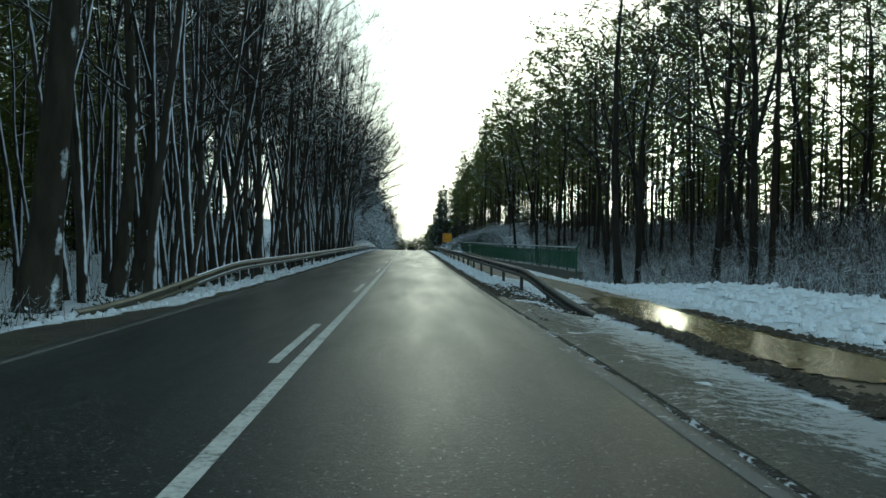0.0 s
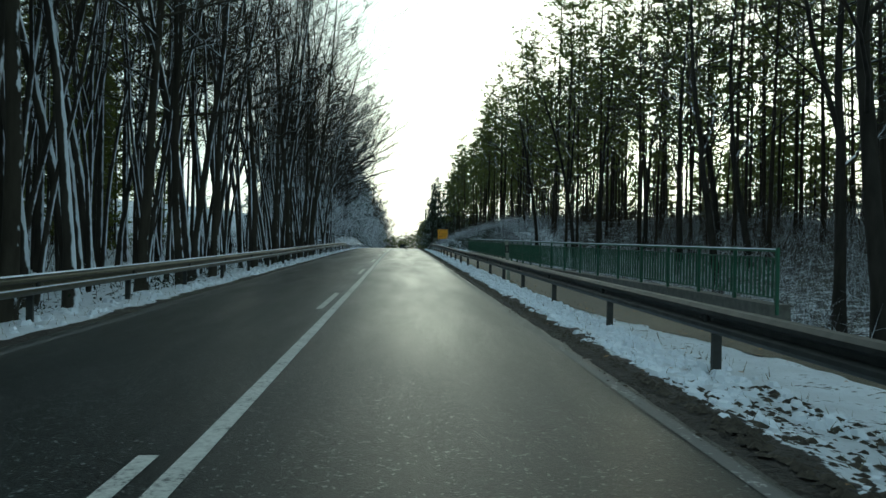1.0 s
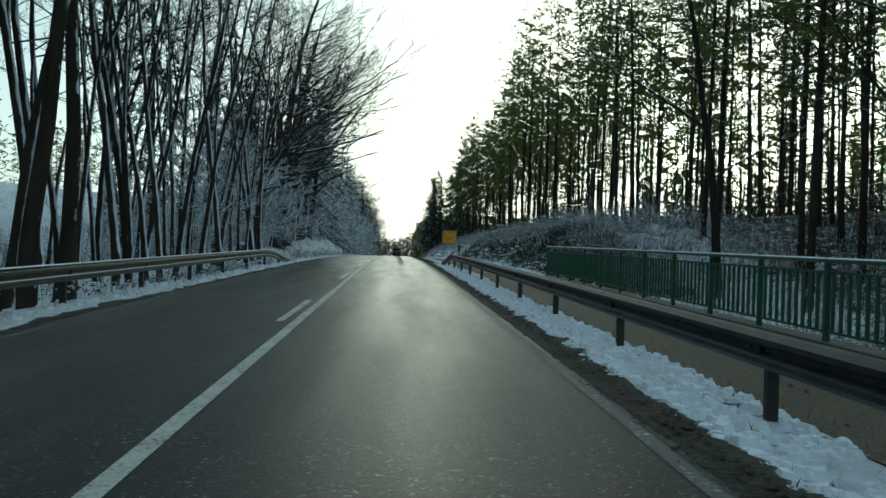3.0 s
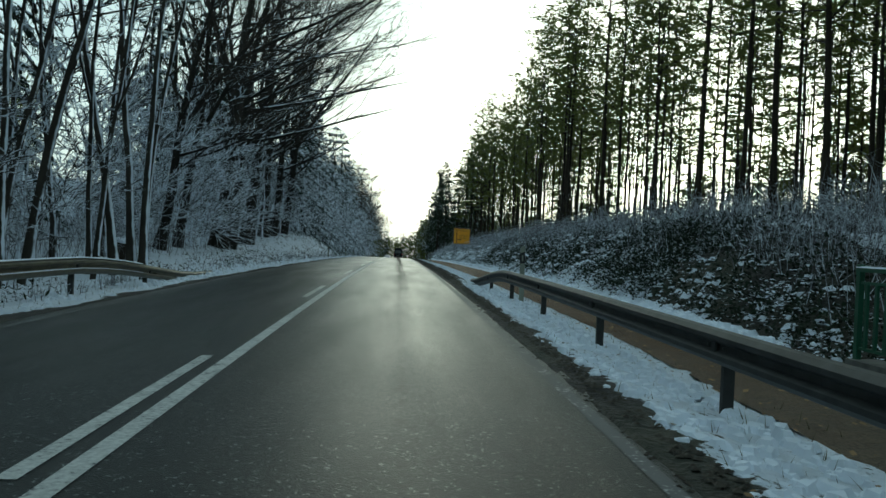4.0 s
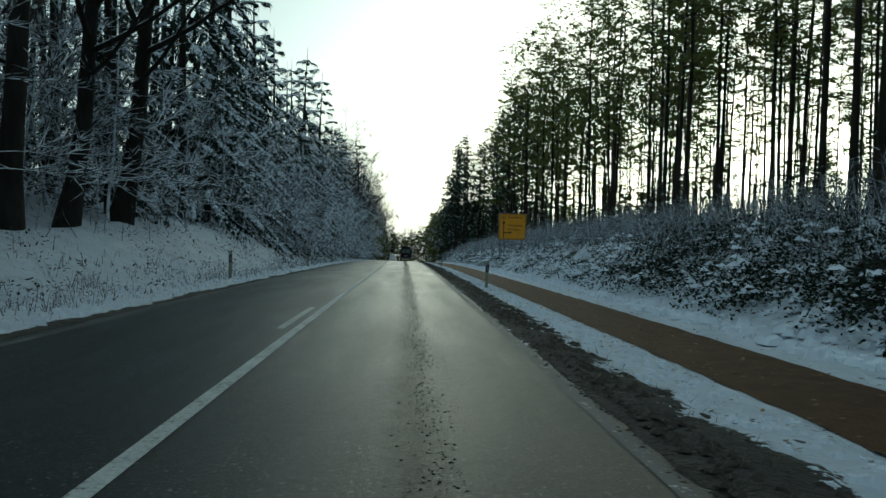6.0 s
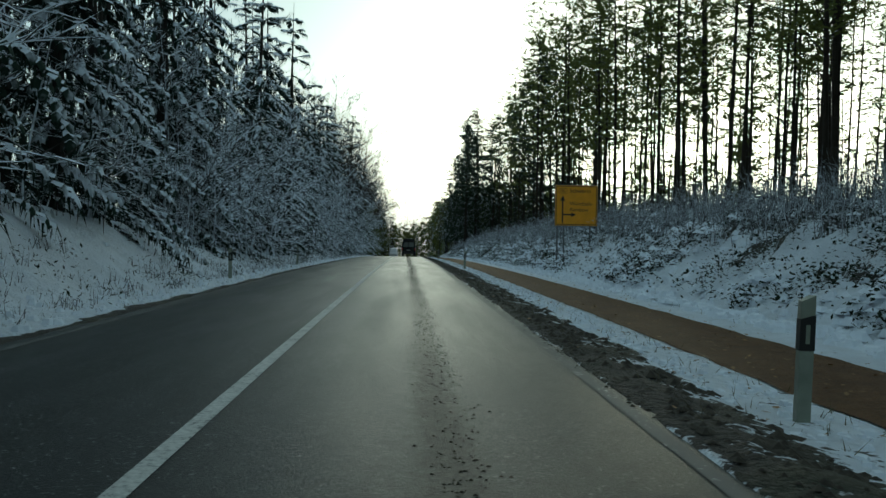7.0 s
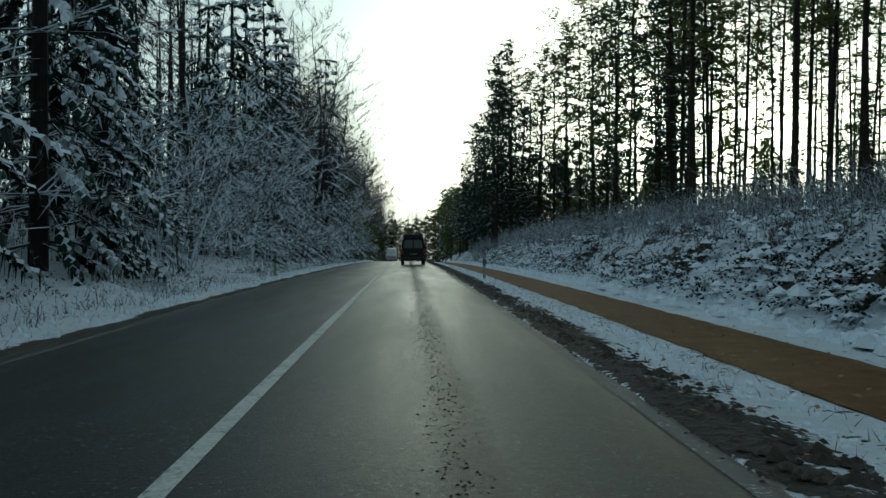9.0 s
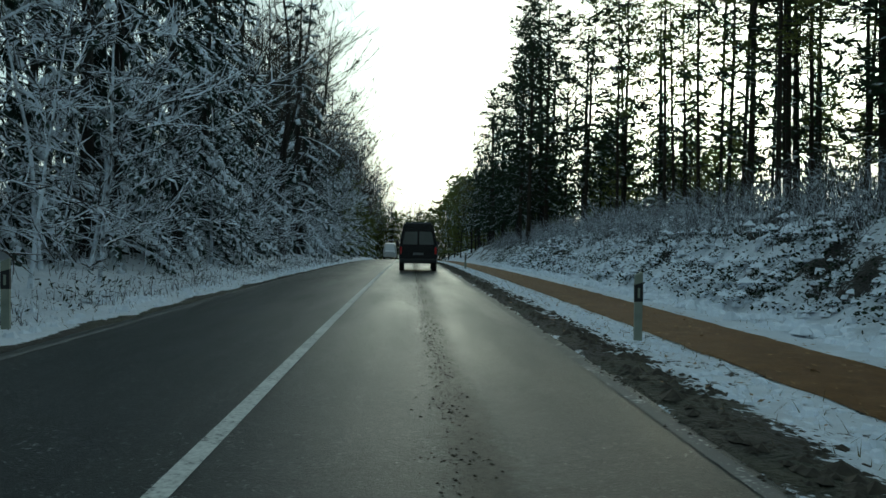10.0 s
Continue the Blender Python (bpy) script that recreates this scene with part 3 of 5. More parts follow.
# ---- bridge railing ----
def make_railing():
    r = thing("bridge_railing", "green painted steel bridge railing with upright bars", "railing")
    y0, y1 = 50.4, 107.0
    xx = lambda y: 7.45 + 1.55 * step01(76, 50.4, y)
    ys = [y0 + i * (y1 - y0) / 57 for i in range(58)]
    for nm, h, half, tall in (("handrail", 1.18, 0.045, 0.05), ("upper_rail", 1.02, 0.02, 0.035), ("lower_rail", 0.2, 0.02, 0.035)):
        g = Geo()
        g.sweep([(xx(y), y, road_z(y) + h) for y in ys], [(-half, -tall / 2), (-half, tall / 2), (half, tall / 2), (half, -tall / 2)], True)
        part(nm, g, M_green, r)
    g = Geo()
    g.sweep([(xx(y), y, road_z(y) + 1.205) for y in ys], [(-0.045, 0), (-0.03, 0.022), (0.03, 0.022), (0.045, 0)], True)
    part("snow_cap", g, M_snow, r, "thin line of snow")
    g = Geo()
    g.box((0, 0, 0.55), (0.07, 0.09, 1.4), 0, 0.008)
    pm = g.mesh("post", M_green)
    for i in range(29):
        y = y0 + 2.02 * i
        p = part("post", pm, None, r)
        p.location = (xx(y), y, road_z(y))
    g = Geo()
    g.box((0, 0, 0.61), (0.035, 0.05, 0.86), 0, 0.0)
    bm_ = g.mesh("bar", M_green)
    y = y0 + 0.2
    while y < y1:
        if (y - y0) % 2.02 > 0.09:
            p = part("bar", bm_, None, r)
            p.location = (xx(y), y, road_z(y))
        y += 0.2
    kerb = Geo()
    kerb.sweep([(xx(y) + 0.05, y, road_z(y)) for y in ys], [(-0.18, -1.6), (-0.18, 0.06), (0.25, 0.06), (0.25, -1.6)], True)
    tagged(part("bridge_kerb", kerb, plain("wet_concrete", (0.09, 0.088, 0.075), 0.6, 0, 0.4, 5)), "wet grey concrete kerb of a small bridge", "kerb", kind="structure")


make_railing()


# ---- marker posts ----
def make_marker():
    d = thing("marker_post", "white plastic roadside marker post with black band", "marker post", "marker posts along the road")
    g = Geo()
    prof = [(-0.06, -0.035), (0.06, -0.035), (0.045, 0.045), (-0.045, 0.045)]
    lv = [(-0.45, 1.0), (0.62, 1.0), (0.97, 1.0)]
    n = 4
    for z, s in lv:
        for i, (a, b) in enumerate(prof):
            g.v.append((a * s, b * s, z + (0.05 if z > 0.9 and a > 0 else 0)))
    for j in range(len(lv) - 1):
        for k in range(n):
            g.f.append((j * n + k, j * n + (k + 1) % n, (j + 1) * n + (k + 1) % n, (j + 1) * n + k))
    g.f.append((8, 9, 10, 11))
    part("body", g, M_white, d)
    b = Geo()
    b.v = [(a * 1.07, c * 1.1, z + (0.035 if a > 0 and z > 0.7 else 0)) for z in (0.58, 0.83) for a, c in prof]
    b.f = [(k, (k + 1) % 4, 4 + (k + 1) % 4, 4 + k) for k in range(4)] + [(3, 2, 1, 0), (4, 5, 6, 7)]
    part("black_band", b, M_black, d, "black slanted band")
    r = Geo()
    r.box((0, -0.042, 0.71), (0.035, 0.006, 0.15), 0, 0.002)
    part("reflector", r, M_white, d, "pale grey reflector")
    return d


mark = make_marker()
first = True
for x, y, rz in ((4.6, 169.4, 3), (4.62, 206.6, -2), (4.66, 243.8, 2), (4.86, 61.2, 4), (4.72, 116.7, -4), (4.7, 281, 0),
                 (-4.42, 189.9, 3), (-4.5, 206.6, -3), (-4.6, 169.0, 2), (-4.5, 243.8, 0), (11.3, 44.8, 4)):
    m = pose(x, y, ground_z(x, y) + (0.38 if 0 < x < 8 and y < 120 else 0), 0, -4 if y == 61.2 else random.uniform(-2, 2), rz)
    if first:
        mark.matrix_basis, first = m, False
    else:
        copy_thing(mark, m)


# ---- direction sign ----
def letters(body, size, loc, parent, mat):
    cu = bpy.data.curves.new("lettering", "FONT")
    cu.body, cu.size, cu.extrude = body, size, 0.002
    cu.materials.append(mat)
    ob = new("lettering", cu)
    ob.parent = parent
    ob.matrix_basis = pose(*loc, 90, 0, 0)
    return ob


def make_sign():
    x, y = 10.12, 203.7
    z = road_z(y) - 0.19
    s = thing("direction_sign", "yellow road direction sign on two steel lattice posts", "road sign", at=pose(x, y, z))
    g = Geo()
    g.box((0, 0, 3.52), (2.24, 0.03, 2.12), 0, 0.01)
    part("panel", g, M_zinc, s, "grey metal panel edge")
    g = Geo()
    g.box((0, -0.019, 3.52), (2.18, 0.006, 2.06), 0, 0.0)
    part("face", g, M_yellow, s, "yellow sheeting")
    g = Geo()
    for c, d in (((0, -0.026, 4.5), (2.1, 0.006, 0.035)), ((0, -0.026, 2.54), (2.1, 0.006, 0.035)), ((-1.04, -0.026, 3.52), (0.035, 0.006, 1.95)), ((1.04, -0.026, 3.52), (0.035, 0.006, 1.95))):
        g.box(c, d)
    part("border", g, M_black, s, "black border line")
    g = Geo()
    yy = -0.024
    g.box((-0.71, yy, 3.2), (0.075, 0.006, 1.16))
    g.face((-0.85, yy - 0.003, 3.76), (-0.57, yy - 0.003, 3.76), (-0.71, yy - 0.003, 4.02))
    g.box((-0.46, yy, 3.05), (0.42, 0.006, 0.075))
    g.face((-0.25, yy - 0.003, 2.93), (-0.25, yy - 0.003, 3.17), (-0.02, yy - 0.003, 3.05))
    part("arrow", g, M_black, s, "black arrow with a branch to one side")
    letters("Schwerin", 0.30, (-0.36, -0.025, 4.18), s, M_black)
    letters("Wendisch-", 0.27, (-0.34, -0.025, 3.53), s, M_black)
    letters("Rambow", 0.27, (-0.34, -0.025, 3.22), s, M_black)
    g = Geo()
    for c, d in (((-0.7, -0.026, 4.38), (0.42, 0.006, 0.018)), ((-0.7, -0.026, 4.15), (0.42, 0.006, 0.018)), ((-0.91, -0.026, 4.265), (0.018, 0.006, 0.23)), ((-0.49, -0.026, 4.265), (0.018, 0.006, 0.23))):
        g.box(c, d)
    part("number_box", g, M_black, s, "thin outlined box")
    letters("106", 0.2, (-0.87, -0.025, 4.2), s, M_black)
    for px in (-0.95, 0.75):
        g = Geo()
        zb = ground_z(x + px, y) - z - 0.3
        for dx in (0, 0.34):
            g.tube([(px + dx, 0.08, zb), (px + dx, 0.08, 4.4)], [0.042, 0.042], 8)
        k, zz = 0, zb + 0.5
        while zz < 4.2:
            g.tube([(px, 0.08, zz), (px + 0.34, 0.08, zz + 0.35)] if k % 2 == 0 else [(px + 0.34, 0.08, zz), (px, 0.08, zz + 0.35)], [0.018, 0.018], 5)
            zz += 0.35
            k += 1
        part("lattice_post", g, M_zinc, s, "galvanised lattice post")
    return s


make_sign()


def make_stump(x, y):
    z = ground_z(x, y)
    t = thing("tree_stump", "low dark tree stump capped with snow", "tree stump", at=pose(x, y, z))
    r = random.Random(3)
    g = Geo()
    n = 11
    for h, s in ((-0.2, 0.42), (0.08, 0.36), (0.35, 0.31), (0.55, 0.3)):
        for k in range(n):
            a = 2 * math.pi * k / n
            q = s * (1 + 0.16 * math.sin(3 * a + 1) + r.uniform(-0.06, 0.06))
            g.v.append((q * math.cos(a), q * math.sin(a), h + 0.04 * math.sin(2 * a)))
    for j in range(3):
        for k in range(n):
            g.f.append((j * n + k, j * n + (k + 1) % n, (j + 1) * n + (k + 1) % n, (j + 1) * n + k))
    g.f.append(tuple(3 * n + k for k in range(n)))
    part("wood", g, M_pine_bark, t)
    g = Geo()
    for h, s in ((0.54, 0.31), (0.6, 0.33), (0.66, 0.26), (0.7, 0.12)):
        for k in range(n):
            a = 2 * math.pi * k / n
            q = s * (1 + 0.14 * math.sin(3 * a + 1))
            g.v.append((q * math.cos(a), q * math.sin(a), h + 0.04 * math.sin(2 * a)))
    for j in range(3):
        for k in range(n):
            g.f.append((j * n + k, j * n + (k + 1) % n, (j + 1) * n + (k + 1) % n, (j + 1) * n + k))
    g.f.append(tuple(3 * n + k for k in range(n)))
    part("snow_cap", g, M_snow, t, "cushion of snow", True)


make_stump(-8.2, 126.2)


# ---- trees ----
rnd = random.Random(7)


def bent(a, d, length, n, up, wob, r):
    """Points of a limb that starts at a, runs along d, bends upward and wobbles."""
    p, d = Vector(a), Vector(d).normalized()
    pts = [p.copy()]
    for i in range(n):
        d = (d + Vector((r.uniform(-wob, wob), r.uniform(-wob, wob), up + r.uniform(-wob, wob) * 0.6))).normalized()
        p = p + d * (length / n)
        pts.append(p.copy())
    return pts


def bare_tree(name, seed, h, r0, lean, limbs, low, spread, twig_mat, bark, fork=False, droop=0.06, bias=0.0, twigs=6, thick=1.0):
    """A leafless broadleaf tree: trunk, then limbs with branches and fine twigs."""
    r = random.Random(seed)
    tr, cr = Geo(), Geo()
    n = 12
    pts, p, d = [], Vector((0, 0, -0.3)), Vector((lean[0], lean[1], 1)).normalized()
    for i in range(n + 1):
        pts.append(p.copy())
        d = (d + Vector((r.uniform(-0.075, 0.075), r.uniform(-0.075, 0.075), 0.05))).normalized()
        p = p + d * ((h + 0.3) / n)
    rad = [r0 * (1.45 if i == 0 else 1.0) * (1 - 0.93 * (i / n) ** 0.9) for i in range(n + 1)]
    tr.tube(pts, rad, 9, False)
    stems = [(pts, rad)]
    if fork:
        k = 4
        f = bent(pts[k], Vector((r.uniform(-0.3, 0.6), r.uniform(-0.5, 0.5), 1)), h * 0.6, 7, 0.06, 0.08, r)
        fr_ = [rad[k] * 0.75 * (1 - 0.9 * i / 7) for i in range(8)]
        tr.tube(f, fr_, 7, False)
        stems.append((f, fr_))
    for sp, sr in stems:
        m = len(sp) - 1
        for i in range(limbs if sp is pts else limbs // 2):
            u = low + (0.97 - low) * (i + r.random()) / (limbs if sp is pts else limbs // 2)
            q = u * m
            a = sp[int(q)].lerp(sp[min(int(q) + 1, m)], q % 1)
            g = r.uniform(-math.pi, math.pi) * (1 - bias * r.random())
            length = spread * h * (0.12 + 0.30 * (1 - u) ** 0.7) * r.uniform(0.6, 1.2)
            d = Vector((math.cos(g), math.sin(g), r.uniform(0.15, 0.75)))
            lp = bent(a, d, length, 5, droop, 0.16, r)
            lr = sr[min(int(q), m)] * r.uniform(0.3, 0.5)
            tr.tube(lp, [max(0.008, lr * (1 - 0.85 * j / 5)) for j in range(6)], 5, False)
            for j in range(7):
                w = r.uniform(0.25, 1.0) * 5
                b = lp[int(min(w, 4.99))].lerp(lp[min(int(w) + 1, 5)], w % 1)
                bd = (lp[min(int(w) + 1, 5)] - lp[min(int(w), 4)]).normalized() + Vector((r.uniform(-0.9, 0.9), r.uniform(-0.9, 0.9), r.uniform(-0.2, 0.7)))
                bl = length * r.uniform(0.22, 0.5)
                bp = bent(b, bd, bl, 2, 0.05, 0.4, r)
                cr.tube(bp, [max(0.007 * thick, lr * 0.28), max(0.006 * thick, lr * 0.18), 0.005 * thick], 3, False)
                for _ in range(twigs):
                    w2 = r.uniform(0.2, 1.0) * 2
                    c = bp[int(min(w2, 1.99))].lerp(bp[min(int(w2) + 1, 2)], w2 % 1)
                    cd = (bp[2] - bp[0]).normalized() + Vector((r.uniform(-1, 1), r.uniform(-1, 1), r.uniform(-0.4, 0.8)))
                    cr.cone(c, c + cd.normalized() * bl * r.uniform(0.3, 0.65), 0.009 * thick)
    t = thing(name, "", "tree")
    part("trunk", tr, bark, t, smooth=True)
    part("crown", cr, twig_mat, t, "leafless twigs")
    return t


def pine(name, seed, h, r0, low, tufts, bark, needles, stubs=16, sub=6, fine=8, big=1.0):
    """A tall pine: bare straight trunk with dead stubs, ragged crown of needle tufts."""
    r = random.Random(seed)
    tr, cr = Geo(), Geo()
    n = 8
    wob = [Vector((r.uniform(-0.12, 0.12), r.uniform(-0.12, 0.12), 0)) * (i / n) for i in range(n + 1)]
    pts = [Vector((0, 0, -0.3 + (h + 0.1) * i / n)) + wob[i] for i in range(n + 1)]
    rad = [r0 * (1.25 if i == 0 else 1) * (1 - 0.85 * i / n) for i in range(n + 1)]
    tr.tube(pts, rad, 7, False)

    def on(u):
        q = min(u * n, n - 0.01)
        return pts[int(q)].lerp(pts[int(q) + 1], q % 1)

    for i in range(stubs):
        u = r.uniform(0.15, low + 0.1)
        g = r.uniform(0, 6.283)
        a = on(u)
        tr.cone(a, a + Vector((math.cos(g), math.sin(g), r.uniform(-0.25, 0.15))) * r.uniform(0.4, 1.7), 0.022)
    for i in range(tufts):
        u = low + (1.0 - low) * (i + r.random()) / tufts
        g = r.uniform(0, 6.283)
        a = on(u)
        k = (u - low) / (1 - low)
        ln = h * 0.125 * (0.35 + 1.1 * math.sin(math.pi * min(1, 0.18 + 0.8 * k))) * r.uniform(0.45, 1.15)
        d = Vector((math.cos(g), math.sin(g), r.uniform(-0.1, 0.5)))
        lp = bent(a, d, ln, 3, 0.06, 0.15, r)
        tr.cone(lp[0], lp[2], 0.045)
        tr.cone(lp[1], lp[3], 0.03)
        for j in range(sub):
            w = r.uniform(0.7, 3.0)
            c = lp[int(min(w, 2.99))].lerp(lp[min(int(w) + 1, 3)], w % 1) + Vector((r.gauss(0, 0.42), r.gauss(0, 0.42), r.gauss(0.02, 0.17)))
            for _ in range(fine):
                e = Vector((r.gauss(0, 1), r.gauss(0, 1), r.gauss(0.1, 0.4))).normalized() * r.uniform(0.25, 0.55) * big
                f = e.cross(Vector((r.gauss(0, 1), r.gauss(0, 1), r.gauss(0, 1)))).normalized() * r.uniform(0.04, 0.085) * big
                cr.face(c - f, c + e * 0.6 + f * 0.7, c + e)
                cr.face(c + f * 0.8, c + e * 0.5 - f, c + e * 0.9 - f * 0.4)
    t = thing(name, "", "tree")
    part("trunk", tr, bark, t, smooth=True)
    part("crown", cr, needles, t, "needle tufts")
    return t


def spruce(name, seed, h, wide, needles, bark, low=0.03, dense=1.9, sprays=9):
    """A spruce with drooping boughs of hanging sprays."""
    r = random.Random(seed)
    tr, cr = Geo(), Geo()
    tr.tube([(0, 0, -0.3), (0, 0, h * 0.5), (0, 0, h)], [h * 0.013, h * 0.008, 0.01], 7, False)
    levels = int(h * dense)
    for i in range(levels):
        u = low + (0.99 - low) * (i + r.uniform(-0.3, 0.3)) / levels
        reach = wide * (1 - u) ** (0.8 if wide < 4 else 0.6) * r.uniform(0.75, 1.1) + 0.25
        nb = 7 if u > 0.5 else 9
        for k in range(nb):
            g = 2 * math.pi * (k + r.uniform(-0.4, 0.4)) / nb + i * 0.7
            ln = reach * r.uniform(0.6, 1.12)
            out = Vector((math.cos(g), math.sin(g), 0))
            side = Vector((-out.y, out.x, 0))
            tilt = r.uniform(-0.1, 0.2) if u < 0.6 else r.uniform(0.1, 0.45)
            sag = r.uniform(0.18, 0.42)
            spine = [Vector((0, 0, u * h)) + out * (ln * s) + Vector((0, 0, ln * (tilt * s - sag * s * s + 0.10 * s ** 3))) for s in (0.0, 0.35, 0.7, 1.0)]
            for m in range(3):
                a, b = spine[m], spine[m + 1]
                w = side * (0.03 + 0.012 * ln)
                cr.face(a - w, a + w, b + w * 0.6, b - w * 0.6)
            for m in range(sprays):
                s = (0.15 + 0.85 * (m + r.random()) / sprays) * 3
                k0 = min(int(s), 2)
                p = spine[k0].lerp(spine[k0 + 1], s - k0)
                sg = -1 if m % 2 else 1
                fl = (0.2 + 0.2 * ln) * r.uniform(0.6, 1.3) * (1.15 - 0.2 * s)
                p1 = p + (side * sg * r.uniform(0.5, 1.0) + out * r.uniform(0.3, 0.9)) * fl * 0.5 - Vector((0, 0, fl * 0.12))
                p2 = p1 + (side * sg * 0.25 + out * 0.35) * fl * 0.5 - Vector((0, 0, fl * r.uniform(0.4, 0.8)))
                w = (p1 - p).cross(Vector((0, 0, 1))).normalized() * (0.022 + 0.010 * ln) * r.uniform(0.7, 1.5)
                cr.face(p - w * 0.4, p + w * 0.4, p1 + w, p1 - w)
                cr.face(p1 - w, p1 + w, p2)
                for q in (p, p1):
                    e = (out * r.uniform(-0.1, 0.5) + side * r.uniform(-0.5, 0.5) - Vector((0, 0, 1))) * fl * r.uniform(0.4, 0.8)
                    f = out.lerp(side, r.random()) * fl * 0.04
                    cr.face(q - f, q + f, q + e)
    t = thing(name, "", "tree")
    part("trunk", tr, bark, t)
    part("crown", cr, needles, t, "drooping boughs under snow")
    return t


def snow_spruce(name, seed, h, wide, needles, bark):
    """A spruce whose boughs end in drooping fans, each finger with a rounded pad of snow on its back."""
    r = random.Random(seed)
    tr, cr = Geo(), Geo()
    tr.tube([(0, 0, -0.3), (0, 0, h * 0.5), (0, 0, h)], [h * 0.013, h * 0.008, 0.01], 7, False)
    levels = int(h * 0.95)
    up = Vector((0, 0, 1))
    for i in range(levels):
        u = 0.03 + 0.96 * (i + r.uniform(-0.2, 0.2)) / levels
        reach = wide * (1 - u) ** 0.75 * r.uniform(0.85, 1.08) + 0.25
        nb = 9 if u < 0.6 else 7
        for k in range(nb):
            g = 2 * math.pi * (k + r.uniform(-0.35, 0.35)) / nb + i * 0.7
            ln = reach * r.uniform(0.6, 1.12)
            out = Vector((math.cos(g), math.sin(g), 0))
            side = Vector((-out.y, out.x, 0))
            tilt, sag = (r.uniform(-0.1, 0.15), r.uniform(0.4, 0.75)) if u < 0.75 else (r.uniform(0.1, 0.5), r.uniform(0.1, 0.4))
            spine = [Vector((0, 0, u * h)) + out * (ln * s) + up * (ln * (tilt * s - sag * s * s)) for s in (0.0, 0.3, 0.6, 0.82, 1.0)]
            cr.tube(spine, [0.03, 0.025, 0.02, 0.015, 0.01], 3, False)
            tip = (spine[4] - spine[3]).normalized()
            nf = 6 + int(2.0 * ln)
            for m in range(nf):
                s = (0.4 + 0.58 * (m + r.random()) / nf) * 4
                k0 = min(int(s), 3)
                p = spine[k0].lerp(spine[k0 + 1], s - k0)
                sg = (-1 if m % 2 else 1) * r.uniform(0.25, 0.95) * (1.0 - 0.12 * s)
                fl = r.uniform(0.3, 0.5) * (0.7 + 0.12 * ln)
                d1 = (tip * 0.6 + out * 0.5 + side * sg).normalized()
                d2 = (tip * 0.7 + side * sg * 0.5 - up * r.uniform(0.5, 1.0)).normalized()
                p1 = p + d1 * fl * 0.55
                p2 = p1 + d2 * fl * 0.5
                w = d1.cross(up).normalized() * r.uniform(0.07, 0.12)
                lo, hi = up * -0.05, up * 0.03
                cr.face(p, p1 + hi, p1 + w + lo, p + w * 0.6 + lo)
                cr.face(p1 + hi, p, p - w * 0.6 + lo, p1 - w + lo)
                cr.face(p1 + hi, p2 + w * 0.25, p2 + w * 0.6 + lo, p1 + w + lo)
                cr.face(p2 - w * 0.25, p1 + hi, p1 - w + lo, p2 - w * 0.6 + lo)
                cr.face(p1 + hi, p2 - w * 0.25, p2 + w * 0.25)
                for q in (p, p1, p2):
                    e = (out * r.uniform(-0.3, 0.2) + side * r.uniform(-0.4, 0.4) - up) * fl * r.uniform(0.4, 0.9)
                    f = out.lerp(side, r.random()) * fl * 0.07
                    q2 = q - up * 0.06
                    cr.face(q2 - f, q2 + f, q2 + e)
    t = thing(name, "", "tree")
    part("trunk", tr, bark, t)
    part("crown", cr, needles, t, "drooping boughs under snow")
    return t


def put(kinds, x, y, label, group, size=1.0, tilt=3.0, spin=None, dz=0.0):
    ob, used = rnd.choice(kinds)
    s = size
    m = pose(x, y, ground_z(x, y) + dz, rnd.uniform(-tilt, tilt), rnd.uniform(-tilt, tilt), rnd.uniform(0, 360) if spin is None else spin)
    c = copy_thing(ob, m)
    c.scale = (s, s, s)
    return tagged(c, label, "tree", group)


def retire(kinds):
    """Take the patterns themselves out of the scene."""
    for ob, _ in kinds:
        for o in (*ob.children_recursive, ob):
            bpy.data.objects.remove(o)


def grow_together(name, label, spots):
    """Trees too many to count, joined into one mesh: spots are (kinds, x, y, size)."""
    mats, cos, tot, lv, mi, base = [], [], [], [], [], 0
    seen = {}
    for kinds, x, y, s in spots:
        ob, _ = rnd.choice(kinds)
        m = np.array(pose(x, y, ground_z(x, y), rnd.uniform(-2, 2), rnd.uniform(-2, 2), rnd.uniform(0, 360)))
        for child in ob.children:
            me = child.data
            if me.name not in seen:
                co = np.empty(len(me.vertices) * 3)
                me.vertices.foreach_get("co", co)
                lt, vi = np.empty(len(me.polygons), int), np.empty(len(me.loops), int)
                me.polygons.foreach_get("loop_total", lt)
                me.loops.foreach_get("vertex_index", vi)
                if me.materials[0] not in mats:
                    mats.append(me.materials[0])
                seen[me.name] = (co.reshape(-1, 3), lt, vi, mats.index(me.materials[0]))
            co, lt, vi, k = seen[me.name]
            cos.append(co * s @ m[:3, :3].T + m[:3, 3])
            tot.append(lt), lv.append(vi + base), mi.append(np.full(len(lt), k))
            base += len(co)
    cos, tot, lv, mi = (np.concatenate(a) for a in (cos, tot, lv, mi))
    me = bpy.data.meshes.new(name)
    me.vertices.add(len(cos)), me.loops.add(len(lv)), me.polygons.add(len(tot))
    me.vertices.foreach_set("co", cos.ravel())
    me.loops.foreach_set("vertex_index", lv)
    me.polygons.foreach_set("loop_start", np.concatenate(([0], np.cumsum(tot)[:-1])))
    for q in mats:
        me.materials.append(q)
    me.polygons.foreach_set("material_index", mi)
    me.update(calc_edges=True)
    tagged(new(name, me), label, "woods", kind="stuff")


